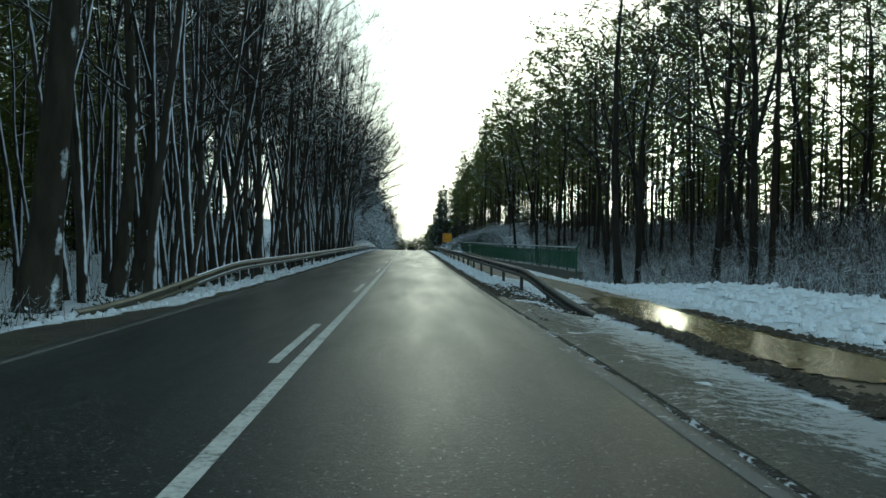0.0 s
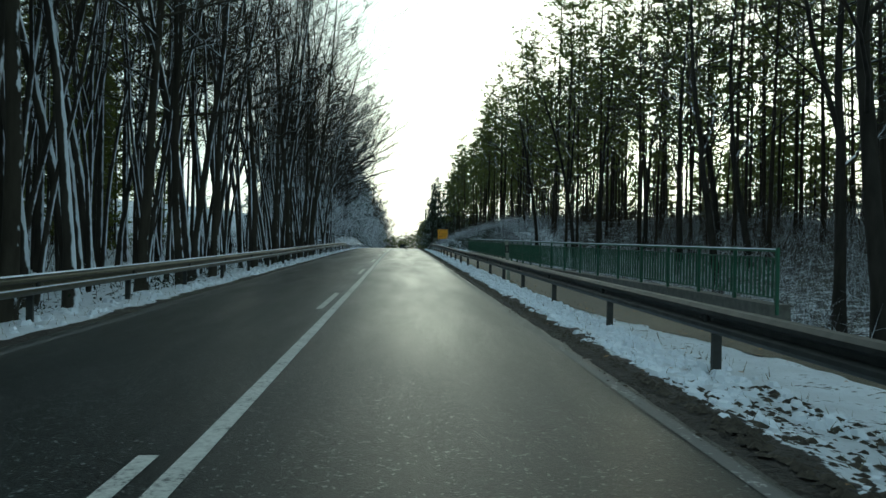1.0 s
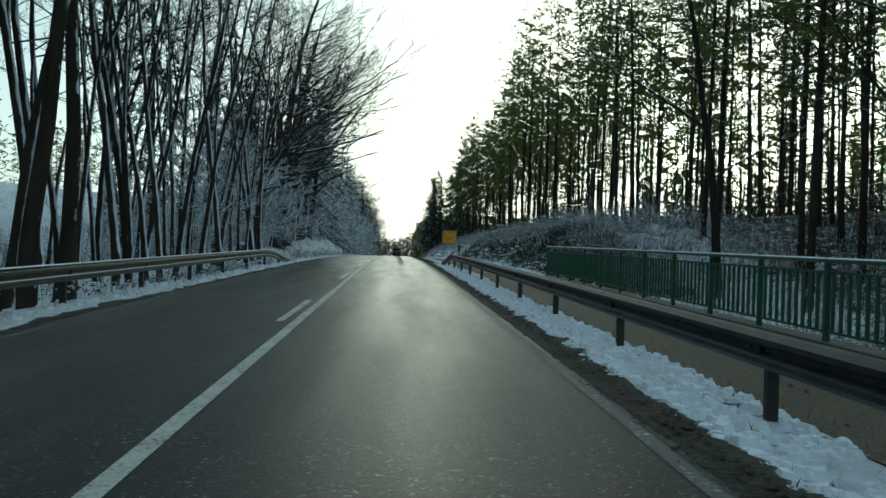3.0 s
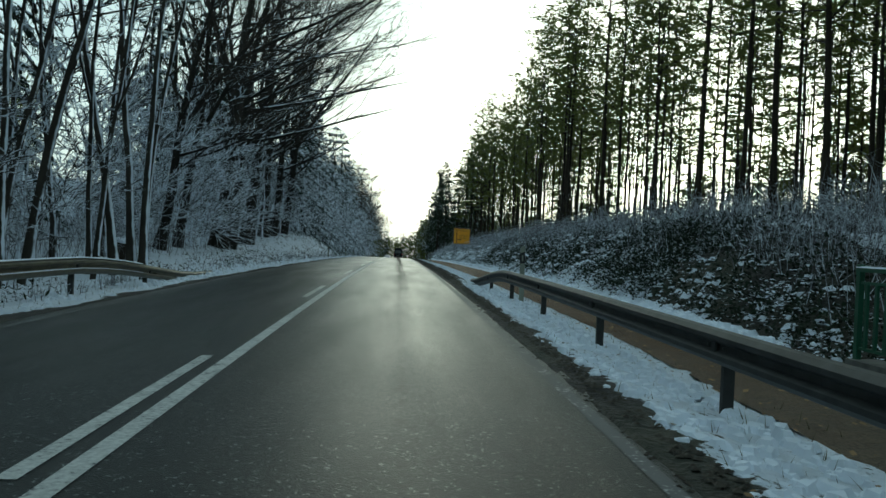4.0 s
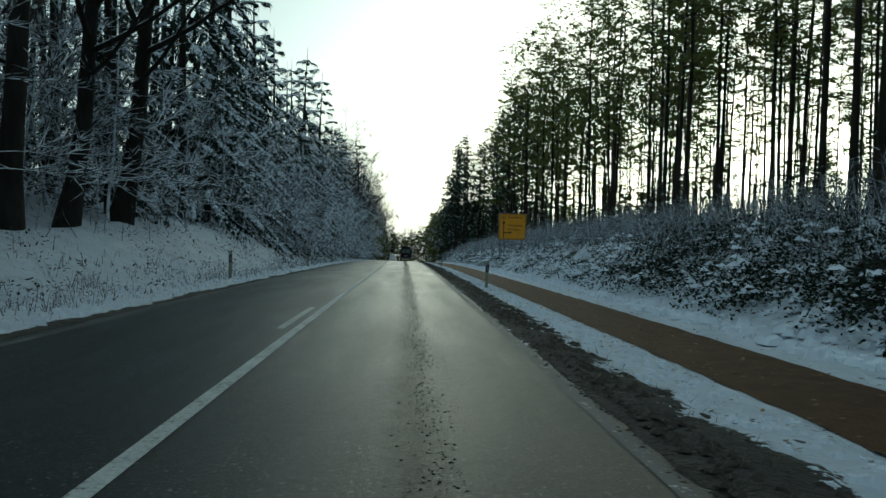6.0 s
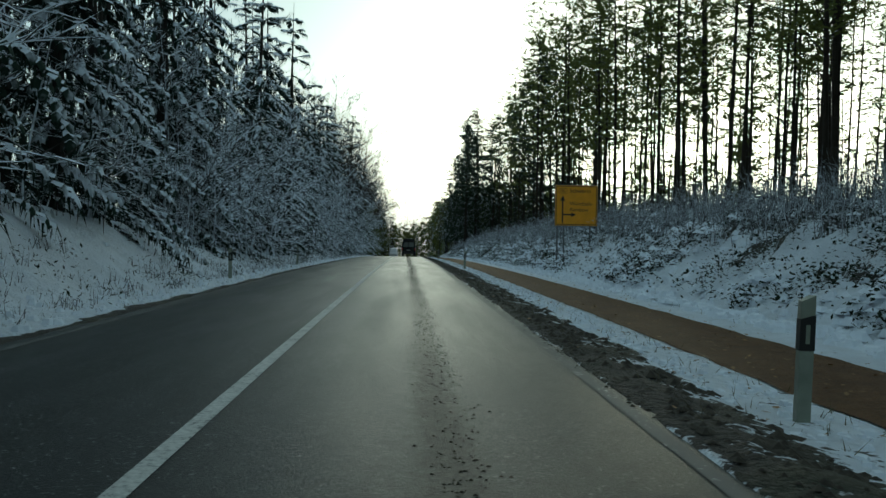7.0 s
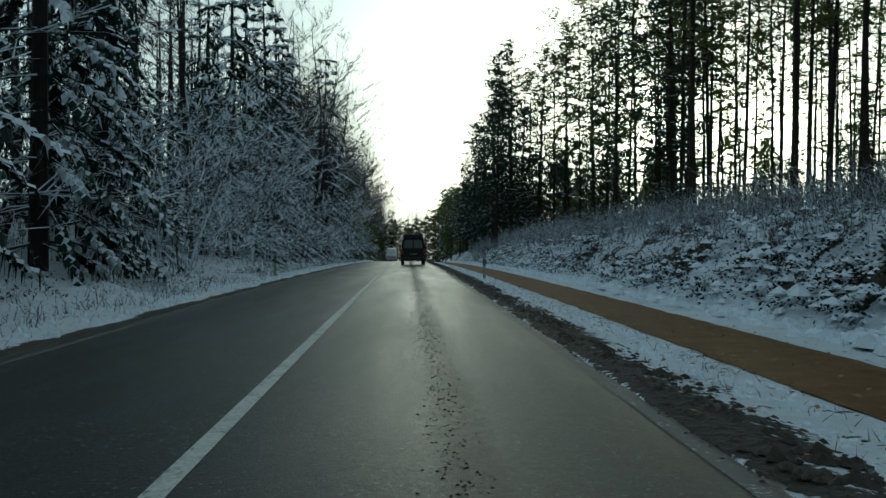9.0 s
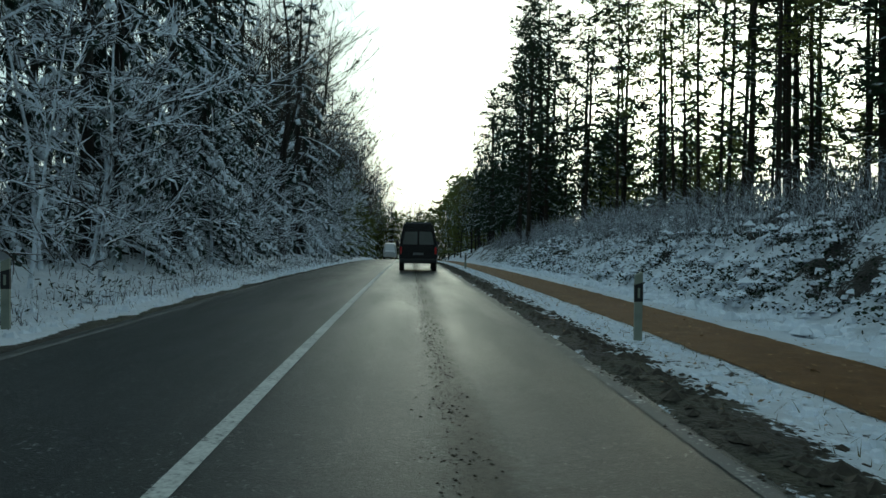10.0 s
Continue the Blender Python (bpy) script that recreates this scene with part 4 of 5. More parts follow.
def make_trees():
    old = [(bare_tree("bare_tree", 16 + i, 24, 0.36, (0.15, 0.0), 18, 0.30, 0.72, M_twig, M_bark_big, i == 1, 0.05, 0.5), 0) for i in range(2)]
    beeches = [(bare_tree("bare_tree", 10 + i, 24, 0.19, (0.05 * (i - 2), 0.04 * (i % 3 - 1)), 18, 0.30, 0.72, M_twig, M_bark_big, i % 2 == 0, 0.05, 0.5), 0) for i in range(5)]
    wide = [(bare_tree("bare_tree", 20 + i, 24, 0.36, (0.13, 0.05 * (i - 1)), 22, 0.22, 0.95, M_twig, M_bark, True, 0.03, 0.75, 8), 0) for i in range(3)]
    over = [(bare_tree("bare_tree", 26 + i, 24, 0.40, (0.10, 0.02), 24, 0.24, 1.3, M_twig, M_bark, True, 0.015, 0.9, 8, 1.2), 0) for i in range(2)]
    slim = [(bare_tree("bare_tree", 30 + i, 20, 0.13, (0.035 * (i - 2), 0.03 * (i % 3 - 1)), 11, 0.35, 0.75, M_twig, M_bark_wind, i % 2 == 1, 0.06, 0.2, 5), 0) for i in range(5)]
    alders = [(bare_tree("bare_tree", 50 + i, 22, 0.24, (0.03 * (i - 2), 0.03), 14, 0.25, 1.05, M_twig, M_bark, i % 2 == 0, 0.04, 0.0, 7, 1.7), 0) for i in range(4)]
    lights = [(bare_tree("bare_tree", 60 + i, 22, 0.2, (0.03, 0.03), 15, 0.15, 1.15, M_twig, M_bark, False, 0.06, 0.0, 3, 3.0), 0) for i in range(3)]
    frosty = [(bare_tree("snowy_tree", 70 + i, 12, 0.10, (0.12, 0.05 * i - 0.1), 13, 0.10, 1.25, M_twig_snow, M_twig_snow, False, -0.09, 0.3, 5, 4.2), 0) for i in range(5)]
    pines = [(pine("pine_tree", 100 + i, 26, 0.14, 0.26 + 0.08 * (i % 3), 46, M_pine_bark, M_needle, 30, 8, 9, 0.8), 0) for i in range(6)]
    pines_b = [(pine("pine_tree", 110 + i, 26, 0.10, 0.2 + 0.08 * (i % 3), 26, M_pine_bark, M_needle, 10, 5, 6, 1.05), 0) for i in range(4)]
    plant = [(pine("pine_tree", 120 + i, 24, 0.16, 0.42 + 0.04 * (i % 3), 26, M_bark_wind, M_needle, 16, 5, 7, 1.2), 0) for i in range(4)]
    plant_b = [(pine("pine_tree", 130 + i, 23, 0.13, 0.36 + 0.04 * (i % 3), 22, M_bark_wind, M_needle, 8, 5, 4, 1.7), 0) for i in range(4)]
    spruces = [(snow_spruce("spruce_tree", 140 + i, 18, 3.3, M_spruce, M_bark), 0) for i in range(5)]
    spruces_b = [(spruce("spruce_tree", 145 + i, 18, 3.6, M_spruce, M_bark, 0.05, 0.75, 4), 0) for i in range(3)]
    darks = [(spruce("spruce_tree", 150 + i, 22, 4.8, M_spruce_dark, M_bark, 0.12, 1.4, 9), 0) for i in range(3)]

    bushy = [(pine("conifer_tree", 170 + i, 23, 0.2, 0.1 + 0.05 * i, 80, M_pine_bark, M_needle_dark, 10, 7, 7, 1.15), 0) for i in range(3)]
    thicket = [(pine("pine_tree", 160 + i, 14, 0.1, 0.03, 30, M_pine_bark, M_needle, 2, 4, 3, 2.4), 0) for i in range(4)]

    # left of the road, where the walk begins: large trees by the barrier
    gl = "bare trees beside the road"
    for x, y, s in ((-7.9, 33.3, 1.2), (-7.9, 38.6, 0.7), (-8.1, 40.9, 0.65)):
        put(old, x, y, "thick old tree with a thin streak of snow on its bark", gl, s, 1, rnd.uniform(-12, 12))
    for x, y, s in ((-9.6, 30.5, 0.9), (-6.5, 43.2, 0.75), (-8.6, 47, 0.8), (-5.5, 46.3, 0.75), (-5.4, 48.0, 0.85), (-5.6, 55.6, 0.8),
                    (-5.3, 58.4, 0.7), (-5.7, 64, 0.8), (-5.4, 70.7, 0.8), (-5.6, 77.8, 0.85), (-5.1, 79.1, 0.9), (-5.3, 82.4, 0.7), (-5.5, 87.6, 0.85), (-5.3, 91, 0.9), (-5.4, 93, 0.95)):
        put(beeches, x, y, "tall bare tree with a streak of blown snow on its bark", gl, s, 4, rnd.uniform(-50, 50))
    for i in range(165):
        y = rnd.uniform(22, 122) if i % 4 else rnd.uniform(22, 100)
        put(slim, rnd.uniform(-14, -6.8) if i < 110 else rnd.uniform(-8, -5.2), y, "slender bare tree with blown snow on one side", gl, rnd.uniform(0.7, 1.15), 2.5, rnd.uniform(-70, 70))
    for i in range(14):
        put(slim, rnd.uniform(-11, -6.3), rnd.uniform(97, 126), "slender bare tree with blown snow on one side", gl, rnd.uniform(0.75, 1.1), 1.5, rnd.uniform(-70, 70))
    for x, y, s in ((-8.85, 132.7, 0.65), (-8.84, 135.5, 0.65), (-9.47, 156.6, 0.95), (-9.5, 163, 1.0), (-9.3, 166.4, 0.9), (-9.0, 170.3, 1.0), (-12.5, 148, 0.9), (-13, 160, 0.9)):
        put(wide, x, y, "large leaning bare tree on a snowy bank", gl, s, 4, rnd.uniform(-30, 30))
    for x, y, s in ((-8.6, 142.6, 1.1), (-8.58, 145.8, 0.9), (-9.2, 153.5, 0.9)):
        put(over, x, y, "large bare tree reaching over the road", gl, s, 2, rnd.uniform(-12, 12))
    # plantation behind
    deep = []
    for i in range(27):
        for j in range(10):
            x, y = -14.0 - 3.4 * j + rnd.uniform(-1.5, 1.5), -2 + 4.6 * i + rnd.uniform(-2.0, 2.0)
            if (y > 112 and j < 2) or (y > 104 and rnd.random() < 0.45):
                continue
            if j < 2:
                put(plant, x, y, "slim dark pine in a dense plantation with snow on its bark", "pines of the plantation", rnd.uniform(0.85, 1.1), 1.5)
            else:
                deep.append((plant_b, x, y, rnd.uniform(0.85, 1.1)))
    for i in range(110):
        deep.append((thicket, rnd.uniform(-44, -20), rnd.uniform(-5, 110), rnd.uniform(0.7, 1.2)))
    for i in range(70):
        deep.append((thicket, rnd.uniform(-66, -46), rnd.uniform(40, 210), rnd.uniform(0.7, 1.2)))
    grow_together("plantation_woods", "dense dark pine plantation over snow", deep)
    # snowy spruces along the bank
    y, deep = 120.0, []
    while y < 425:
        for j in range(4):
            x = -9.6 - 4.6 * j + rnd.uniform(-1.1, 1.1) - (6 if y < 172 else 0)
            big = rnd.uniform(0.85, 1.15)
            yy = y + rnd.uniform(-2, 2)
            if j < 2 and y > 235 and rnd.random() < (0.25 if y < 300 else 0.5):
                put(alders, x, yy, "bare brown tree among spruces", gl, (0.84 + 0.22 * step01(250, 300, y)) * big, 4, rnd.uniform(-40, 40))
            elif j < 1 and (y > 148 or rnd.random() < 0.3):
                put(spruces, x, yy, "spruce with snow-laden drooping boughs on a bank", "snowy spruces along the bank", big * (1.02 + 0.1 * j + 0.15 * step01(250, 300, y)), 2)
            elif y > 170:
                deep.append((spruces_b, x, yy, big * 1.15))
        y += 4.6
    for i in range(98):
        y = rnd.uniform(116, 335) if i < 70 else rnd.uniform(186, 320)
        put(frosty, rnd.uniform(-11, -6.9) - (2.0 if y < 170 else 0) if i < 70 else rnd.uniform(-8.6, -6.3), y, "young tree with snow-covered branches", "snowy young trees", rnd.uniform(0.35, 0.85) if i < 70 else rnd.uniform(0.22, 0.6), 8, rnd.uniform(-60, 60))
    for i in range(44):
        y = rnd.uniform(112, 172)
        put(frosty, rnd.uniform(-14.5, -8.0), y, "young tree with snow-covered branches", "snowy young trees", rnd.uniform(0.35, 0.75), 8, rnd.uniform(-60, 60))
    put(darks, -13.8, 322, "tall dark spruce above the other trees", "dark spruces on the bank", 1.1, 1)

    # right of the road
    gr = "pines on the far side"
    for i in range(57):
        for j in range(10 if i < 20 else 8):
            y = 6 + 5.0 * i + rnd.uniform(-2.0, 2.0)
            x = 17.0 + 4.0 * j + rnd.uniform(-1.9, 1.9) + (3 if y < 100 else 0)
            if y < 75 and ((j < 3 and rnd.random() < 0.65) or j > 8):
                continue
            if j < 4:
                put(pines, x, y, "tall pine with a bare straight trunk", gr, rnd.uniform(0.82, 1.08), 1.5)
            else:
                deep.append((pines_b, x, y, rnd.uniform(0.82, 1.08)))
    for i in range(200):
        y = rnd.uniform(-5, 420)
        deep.append((thicket, rnd.uniform(36, 62), y, rnd.uniform(0.45, 0.95) + 0.35 * step01(280, 330, y)))
    for i in range(55):
        deep.append((thicket, rnd.uniform(32, 60), rnd.uniform(90, 180), rnd.uniform(0.6, 1.0)))
    for i in range(60):
        deep.append((thicket, rnd.uniform(46, 76), rnd.uniform(30, 150), rnd.uniform(0.8, 1.5)))
    for i in range(110):
        deep.append((thicket, rnd.uniform(17, 44), rnd.uniform(292, 500), rnd.uniform(0.6, 1.1)))
    for x, y, s in ((10.8, 49.5, 0.9), (13.5, 56, 0.8), (17, 54, 0.85), (22, 62, 0.95), (25, 72, 0.9), (15, 68, 0.8), (19, 84, 0.9), (14, 92, 0.75), (24, 46, 1.0), (28, 50, 0.95), (20, 40, 0.9), (30, 36, 1.0), (13.5, 105, 0.8), (16, 47, 0.9), (33, 58, 1.0), (27, 64, 0.9), (20, 76, 0.9), (29, 80, 1.0), (24, 90, 0.95), (17, 97, 0.85), (35, 72, 1.0), (22, 101, 0.9), (38, 62, 1.0)):
        put(alders, x, y, "bare dark tree in the snowy hollow", "bare trees in the hollow", s, 4)
    for x, y, s in ((13.1, 318, 1.0), (15.4, 317, 1.18), (14, 326, 1.0), (17.5, 306, 0.95), (22.3, 298, 0.95), (13.5, 336, 1.0), (13, 348, 1.05), (14, 360, 1.1), (18.5, 330, 1.1), (25, 280, 0.9)):
        put(darks, x, y, "dark spruce at the top of the bank", "dark spruces on the bank", s, 2)
    for x, y, s in ((11.4, 300, 0.98), (13.6, 304, 1.05), (16.0, 299, 0.95), (12.2, 311, 1.0), (15.0, 322, 1.0), (18.6, 296, 1.0), (20.5, 303, 1.02), (11.6, 330, 0.85), (17.5, 315, 1.0), (23, 294, 0.9), (14.2, 343, 0.8), (12.0, 356, 0.72), (17.6, 257, 1.0), (19.5, 262, 0.95), (16.8, 268, 0.9)):
        put(bushy, x, y, "dense dark conifer at the top of the bank", "dark conifers on the bank", s, 2)
    for i in range(45):
        deep.append((thicket, rnd.uniform(-26, -7.5), rnd.uniform(335, 500), rnd.uniform(0.55, 1.0)))
    for i in range(26):
        deep.append((thicket, rnd.uniform(-12, -6.8), rnd.uniform(330, 440), rnd.uniform(0.5, 0.85)))
    for i in range(22):
        deep.append((thicket, rnd.uniform(-9, 3.5), rnd.uniform(445, 475), rnd.uniform(0.8, 1.15)))
    for i in range(16):
        deep.append((thicket, rnd.uniform(-24, -5), rnd.uniform(442, 480), rnd.uniform(1.0, 1.4)))
    for i in range(60):
        x = rnd.uniform(1.5, 42)
        deep.append((thicket, x, rnd.uniform(443, 475), rnd.uniform(0.85, 1.1) + 0.65 * step01(2, 20, x)))
    for i in range(50):
        deep.append((thicket, rnd.uniform(10, 38), rnd.uniform(365, 440), rnd.uniform(0.9, 1.25)))
    for i in range(120):
        y = rnd.uniform(300, 500)
        sd = rnd.choice((-1, 1))
        if y < 345 and sd > 0:
            continue
        deep.append((lights if rnd.random() < 0.75 else spruces_b, sd * ((7.4 if sd < 0 else 9.5) + abs(rnd.gauss(0, 7))), y, rnd.uniform(0.6, 0.8) * (1.6 if sd < 0 else 0.85)))
    for i in range(34):
        deep.append((lights if rnd.random() < 0.35 else spruces_b, rnd.uniform(-24, 28), rnd.uniform(442, 490), rnd.uniform(0.95, 1.2)))
    grow_together("distant_woods", "distant mixed woods of pines, spruces and bare trees", deep)
    for ks in (old, beeches, wide, over, slim, alders, lights, frosty, pines, pines_b, plant, plant_b, thicket, bushy, spruces, spruces_b, darks):
        retire(ks)


make_trees()


# ---- brush, brambles and grass ----
def scatter_brush():
    g = Geo()
    r = random.Random(5)

    def bush(x, y, h, n, wide=0.5):
        z = ground_z(x, y)
        for _ in range(n):
            a = Vector((x + r.gauss(0, wide), y + r.gauss(0, wide), z - 0.05))
            top = a + Vector((r.gauss(0, 0.22) * h, r.gauss(0, 0.22) * h, h * r.uniform(0.5, 1.1)))
            g.cone(a, top, 0.012 if h < 2.3 else 0.02)
            for _ in range(3):
                u = r.uniform(0.25, 0.95)
                b = a.lerp(top, u)
                g.cone(b, b + Vector((r.gauss(0, 0.3), r.gauss(0, 0.3), r.uniform(0.05, 0.4))) * h * 0.45, 0.008)

    for _ in range(2600):
        y = r.uniform(106, 330)
        x = 10.9 + abs(r.gauss(0, 1)) * 4.0
        bush(x, y, r.uniform(0.8, 1.6) + 0.9 * step01(11.5, 14, x) * r.random(), 8)
    for _ in range(1900):
        y = r.uniform(15, 112)
        bush(r.uniform(10 + 4 * step01(52, 40, y), 34), y, r.uniform(0.8, 2.2), 6)
    for _ in range(170):
        bush(r.uniform(-17, -8), r.uniform(106, 138), r.uniform(0.9, 2.2), 9)
    for _ in range(500):
        bush(-7.5 - abs(r.gauss(0, 1)) * 5, r.uniform(112, 335), r.uniform(0.5, 1.6), 6)
    for _ in range(260):
        bush(-6.5 - abs(r.gauss(0, 1)) * 6, r.uniform(15, 112), r.uniform(0.3, 1.0), 5)
    for _ in range(1500):
        y = r.uniform(95, 300)
        bush(-4.5 - abs(r.gauss(0, 1.1)), y, r.uniform(0.12, 0.45), 4, 0.18)
    dark = Geo()
    low, g = g, dark
    for _ in range(1500):
        y = r.uniform(15, 330)
        bush(r.uniform(16.5 if y > 110 else 20, 34), y, r.uniform(2.0, 4.6), 6, 0.6)
    for _ in range(250):
        bush(r.uniform(-30, -14), r.uniform(10, 120), r.uniform(1.0, 3.0), 6, 0.6)
    tagged(part("undergrowth", dark, M_twig), "dark tall undergrowth between the trunks", "undergrowth", kind="stuff")
    g = low
    tagged(part("underbrush", g, M_brush), "frosted leafless brush under the trees", "brush", kind="stuff")


def scatter_brambles():
    g = Geo()
    r = random.Random(11)
    for i in range(26500):
        y = r.uniform(112, 320) if i < 18000 else r.uniform(104, 127) if i < 19500 else r.uniform(120, 172)
        x = 9.0 + abs(r.gauss(0, 1)) * 2.3
        if i >= 18000:
            x = r.uniform(8.7 if y < 127 else 9.4, 12.5)
            if y > 127 and fr(x, y, 0.3, 21) < 0.02:
                continue
        elif fr(x, y, 0.45, 8) < 0.0 and r.random() < 0.8:
            continue
        z = ground_z(x, y) + step01(8.6, 10.0, x) * (0.42 * fr(x, y, 0.9, 5) + 0.26 * fr(x, y, 2.0, 7))
        for _ in range(5):
            c = Vector((x + r.gauss(0, 0.25), y + r.gauss(0, 0.25), z + r.uniform(0.0, 0.3 if i < 18000 else 0.7)))
            e = Vector((r.gauss(0, 1), r.gauss(0, 1), r.gauss(0.1, 0.5))).normalized() * (r.uniform(0.05, 0.15) if i < 18000 else r.uniform(0.06, 0.17))
            f = e.cross(Vector((r.gauss(0, 0.5), r.gauss(0, 0.5), 1))).normalized() * r.uniform(0.015, 0.05)
            g.face(c, c + e * 0.5 + f, c + e, c + e * 0.5 - f)
    for _ in range(6000):
        y = r.uniform(20, 320)
        x = -4.6 - abs(r.gauss(0, 1)) * 2.5
        if fr(x, y, 0.5, 2) < 0.05:
            continue
        z = ground_z(x, y)
        for _ in range(5):
            c = Vector((x + r.gauss(0, 0.2), y + r.gauss(0, 0.2), z + r.uniform(0.0, 0.3)))
            e = Vector((r.gauss(0, 1), r.gauss(0, 1), r.gauss(0.3, 0.5))).normalized() * r.uniform(0.05, 0.2)
            f = e.cross(Vector((r.gauss(0, 0.5), r.gauss(0, 0.5), 1))).normalized() * r.uniform(0.01, 0.03)
            g.face(c, c + e * 0.5 + f, c + e, c + e * 0.5 - f)
    tagged(part("brambles", g, M_bramble), "dark brambles and leaves poking through snow on the bank", "brambles", kind="stuff")


def scatter_clumps():
    """Humps of dark bramble leaves on the bank, each with cushions of snow on its back."""
    leaves, pads = Geo(), Geo()
    r = random.Random(21)
    for i in range(5300):
        y = r.uniform(108, 292) if i < 3300 else r.uniform(122, 168)
        x = 8.9 + abs(r.gauss(0, 1)) * 2.0 if i < 3300 else r.uniform(9.3, 12.5)
        if x > 14.5 or fr(x, y, 0.35, 41) < (-0.12 if i < 3300 else -0.3) or (i < 3300 and y > 155 and fr(x, y, 0.16, 43) > 0.25):
            continue
        z = ground_z(x, y) + step01(8.6, 10.0, x) * (0.42 * fr(x, y, 0.9, 5) + 0.26 * fr(x, y, 2.0, 7))
        s = r.uniform(0.18, 0.5)
        for _ in range(16):
            d = Vector((r.gauss(0, 1), r.gauss(0, 1), abs(r.gauss(0, 0.6)))).normalized()
            c = Vector((x, y, z)) + Vector((d.x * s, d.y * s, d.z * s * 0.8))
            e = (d * 0.4 + Vector((r.gauss(0, 0.7), r.gauss(0, 0.7), r.gauss(-0.2, 0.5)))).normalized() * r.uniform(0.06, 0.15)
            f = e.cross(Vector((r.gauss(0, 0.5), r.gauss(0, 0.5), 1))).normalized() * r.uniform(0.02, 0.05)
            leaves.face(c, c + e * 0.5 + f, c + e, c + e * 0.5 - f)
        for _ in range(0 if y < 130 else r.choice((1, 2, 2, 3) if i < 3300 and y > 172 else (0, 1, 1) if i < 3300 else (0, 0, 1))):
            c = Vector((x + r.gauss(0, 0.45) * s, y + r.gauss(0, 0.45) * s, z + s * r.uniform(0.55, 0.85)))
            w, a0 = s * r.uniform(0.22, 0.5), r.random()
            ring = [c + Vector((math.cos(a0 + k * 1.0472) * w * r.uniform(0.6, 1.3), math.sin(a0 + k * 1.0472) * w * r.uniform(0.6, 1.3), -0.25 * w)) for k in range(6)]
            top = c + Vector((0, 0, w * r.uniform(0.25, 0.5)))
            for k in range(6):
                pads.face(ring[k], ring[(k + 1) % 6], top)
    tagged(part("bramble_clumps", leaves, M_bramble), "humps of dark bramble leaves on the snowy bank", "brambles", kind="stuff")
    tagged(part("snow_cushions", pads, M_snow, smooth=True), "cushions of snow lying on the brambles", "snow", kind="stuff")


M_grass = plain("dead_grass", (0.12, 0.11, 0.06), 0.8, 0, 0.5, 3)


def scatter_grass():
    g = Geo()
    r = random.Random(12)
    for _ in range(16000):
        y = r.uniform(8, 290)
        k = r.random()
        if k < 0.45:
            x = r.uniform(3.65, 5.2 if y < 118 or y > 165 else 4.3)
        elif k < 0.8:
            x = -3.8 - abs(r.gauss(0, 1.6))
        else:
            x = r.uniform(7.3, 9.0)
        z = ground_z(x, y)
        h = r.uniform(0.04, 0.14)
        d = Vector((r.gauss(0, 0.5), r.gauss(0, 0.5), 1)) * h
        w = Vector((r.gauss(0, 1), r.gauss(0, 1), 0)).normalized() * 0.006
        a = Vector((x, y, z - 0.01))
        g.face(a - w, a + w, a + d)
    tagged(part("verge_grass", g, M_grass), "sparse dead grass blades on the verges", "grass", kind="stuff")


def scatter_clods():
    """Mud clods along the lane and the verge."""
    g = Geo()
    r = random.Random(13)

    def clod(x, y, z, s):
        p = [Vector((x, y, z)) + Vector((math.cos(a) * s * r.uniform(0.6, 1.2), math.sin(a) * s * r.uniform(0.6, 1.2), 0)) for a in (0, 1.26, 2.51, 3.77, 5.03)]
        t = Vector((x, y, z + s * r.uniform(0.25, 0.6)))
        for i in range(5):
            g.face(p[i], p[(i + 1) % 5], t)

    for _ in range(15000):
        y = r.uniform(118, 300)
        x = 1.82 - 0.25 * step01(150, 235, y) + 0.05 * fr(1, y, 0.12) + r.gauss(0, 0.11)
        clod(x, y, road_z(y) + 0.001, 0.004 + 0.015 * r.random() ** 2)
    for _ in range(13000):
        y = r.uniform(10, 300)
        w = 0.22 + 0.15 * step01(110, 130, y) + 0.45 * step01(142, 168, y)
        x = 3.42 + w * r.random()
        if y < 33:
            continue
        clod(x, y, ground_z(x, y) + 0.02, r.uniform(0.012, 0.045) * (1 + 0.5 * (y > 125)))
    for _ in range(3000):
        y = r.uniform(126, 292)
        x = 3.5 + (0.7 + 0.17 * step01(160, 180, y) - 0.38 * step01(200, 216, y)) * r.random() ** 0.8
        if fr(x, y, 1.2, 51) > -0.05:
            clod(x, y, ground_z(x, y) + 0.015, r.uniform(0.04, 0.13))
    # grit creeping over the edge of the asphalt
    for _ in range(7000):
        y = r.uniform(34, 292)
        x = 3.4 - abs(r.gauss(0, 0.07)) + 0.05 * fr(2, y, 0.7, 9)
        clod(x, y, road_z(y) + 0.004, r.uniform(0.008, 0.032))
    for _ in range(2200):
        y = r.uniform(27, 42)
        x = 3.5 + 1.3 * r.random() ** 1.3
        clod(x, y, ground_z(x, y) + 0.02, r.uniform(0.02, 0.075))
    for _ in range(2600):
        y = r.uniform(15, 31)
        x = path_mid(y) + r.choice((-1, 1)) * path_half(y) * r.gauss(0.98, 0.12)
        clod(x, y, road_z(y) - 0.06, r.uniform(0.02, 0.09))
    tagged(part("mud_clods", g, M_mud), "dark mud clods strewn along the lane", "mud", kind="stuff")


scatter_brush()
scatter_brambles()
scatter_clumps()
scatter_grass()
scatter_clods()


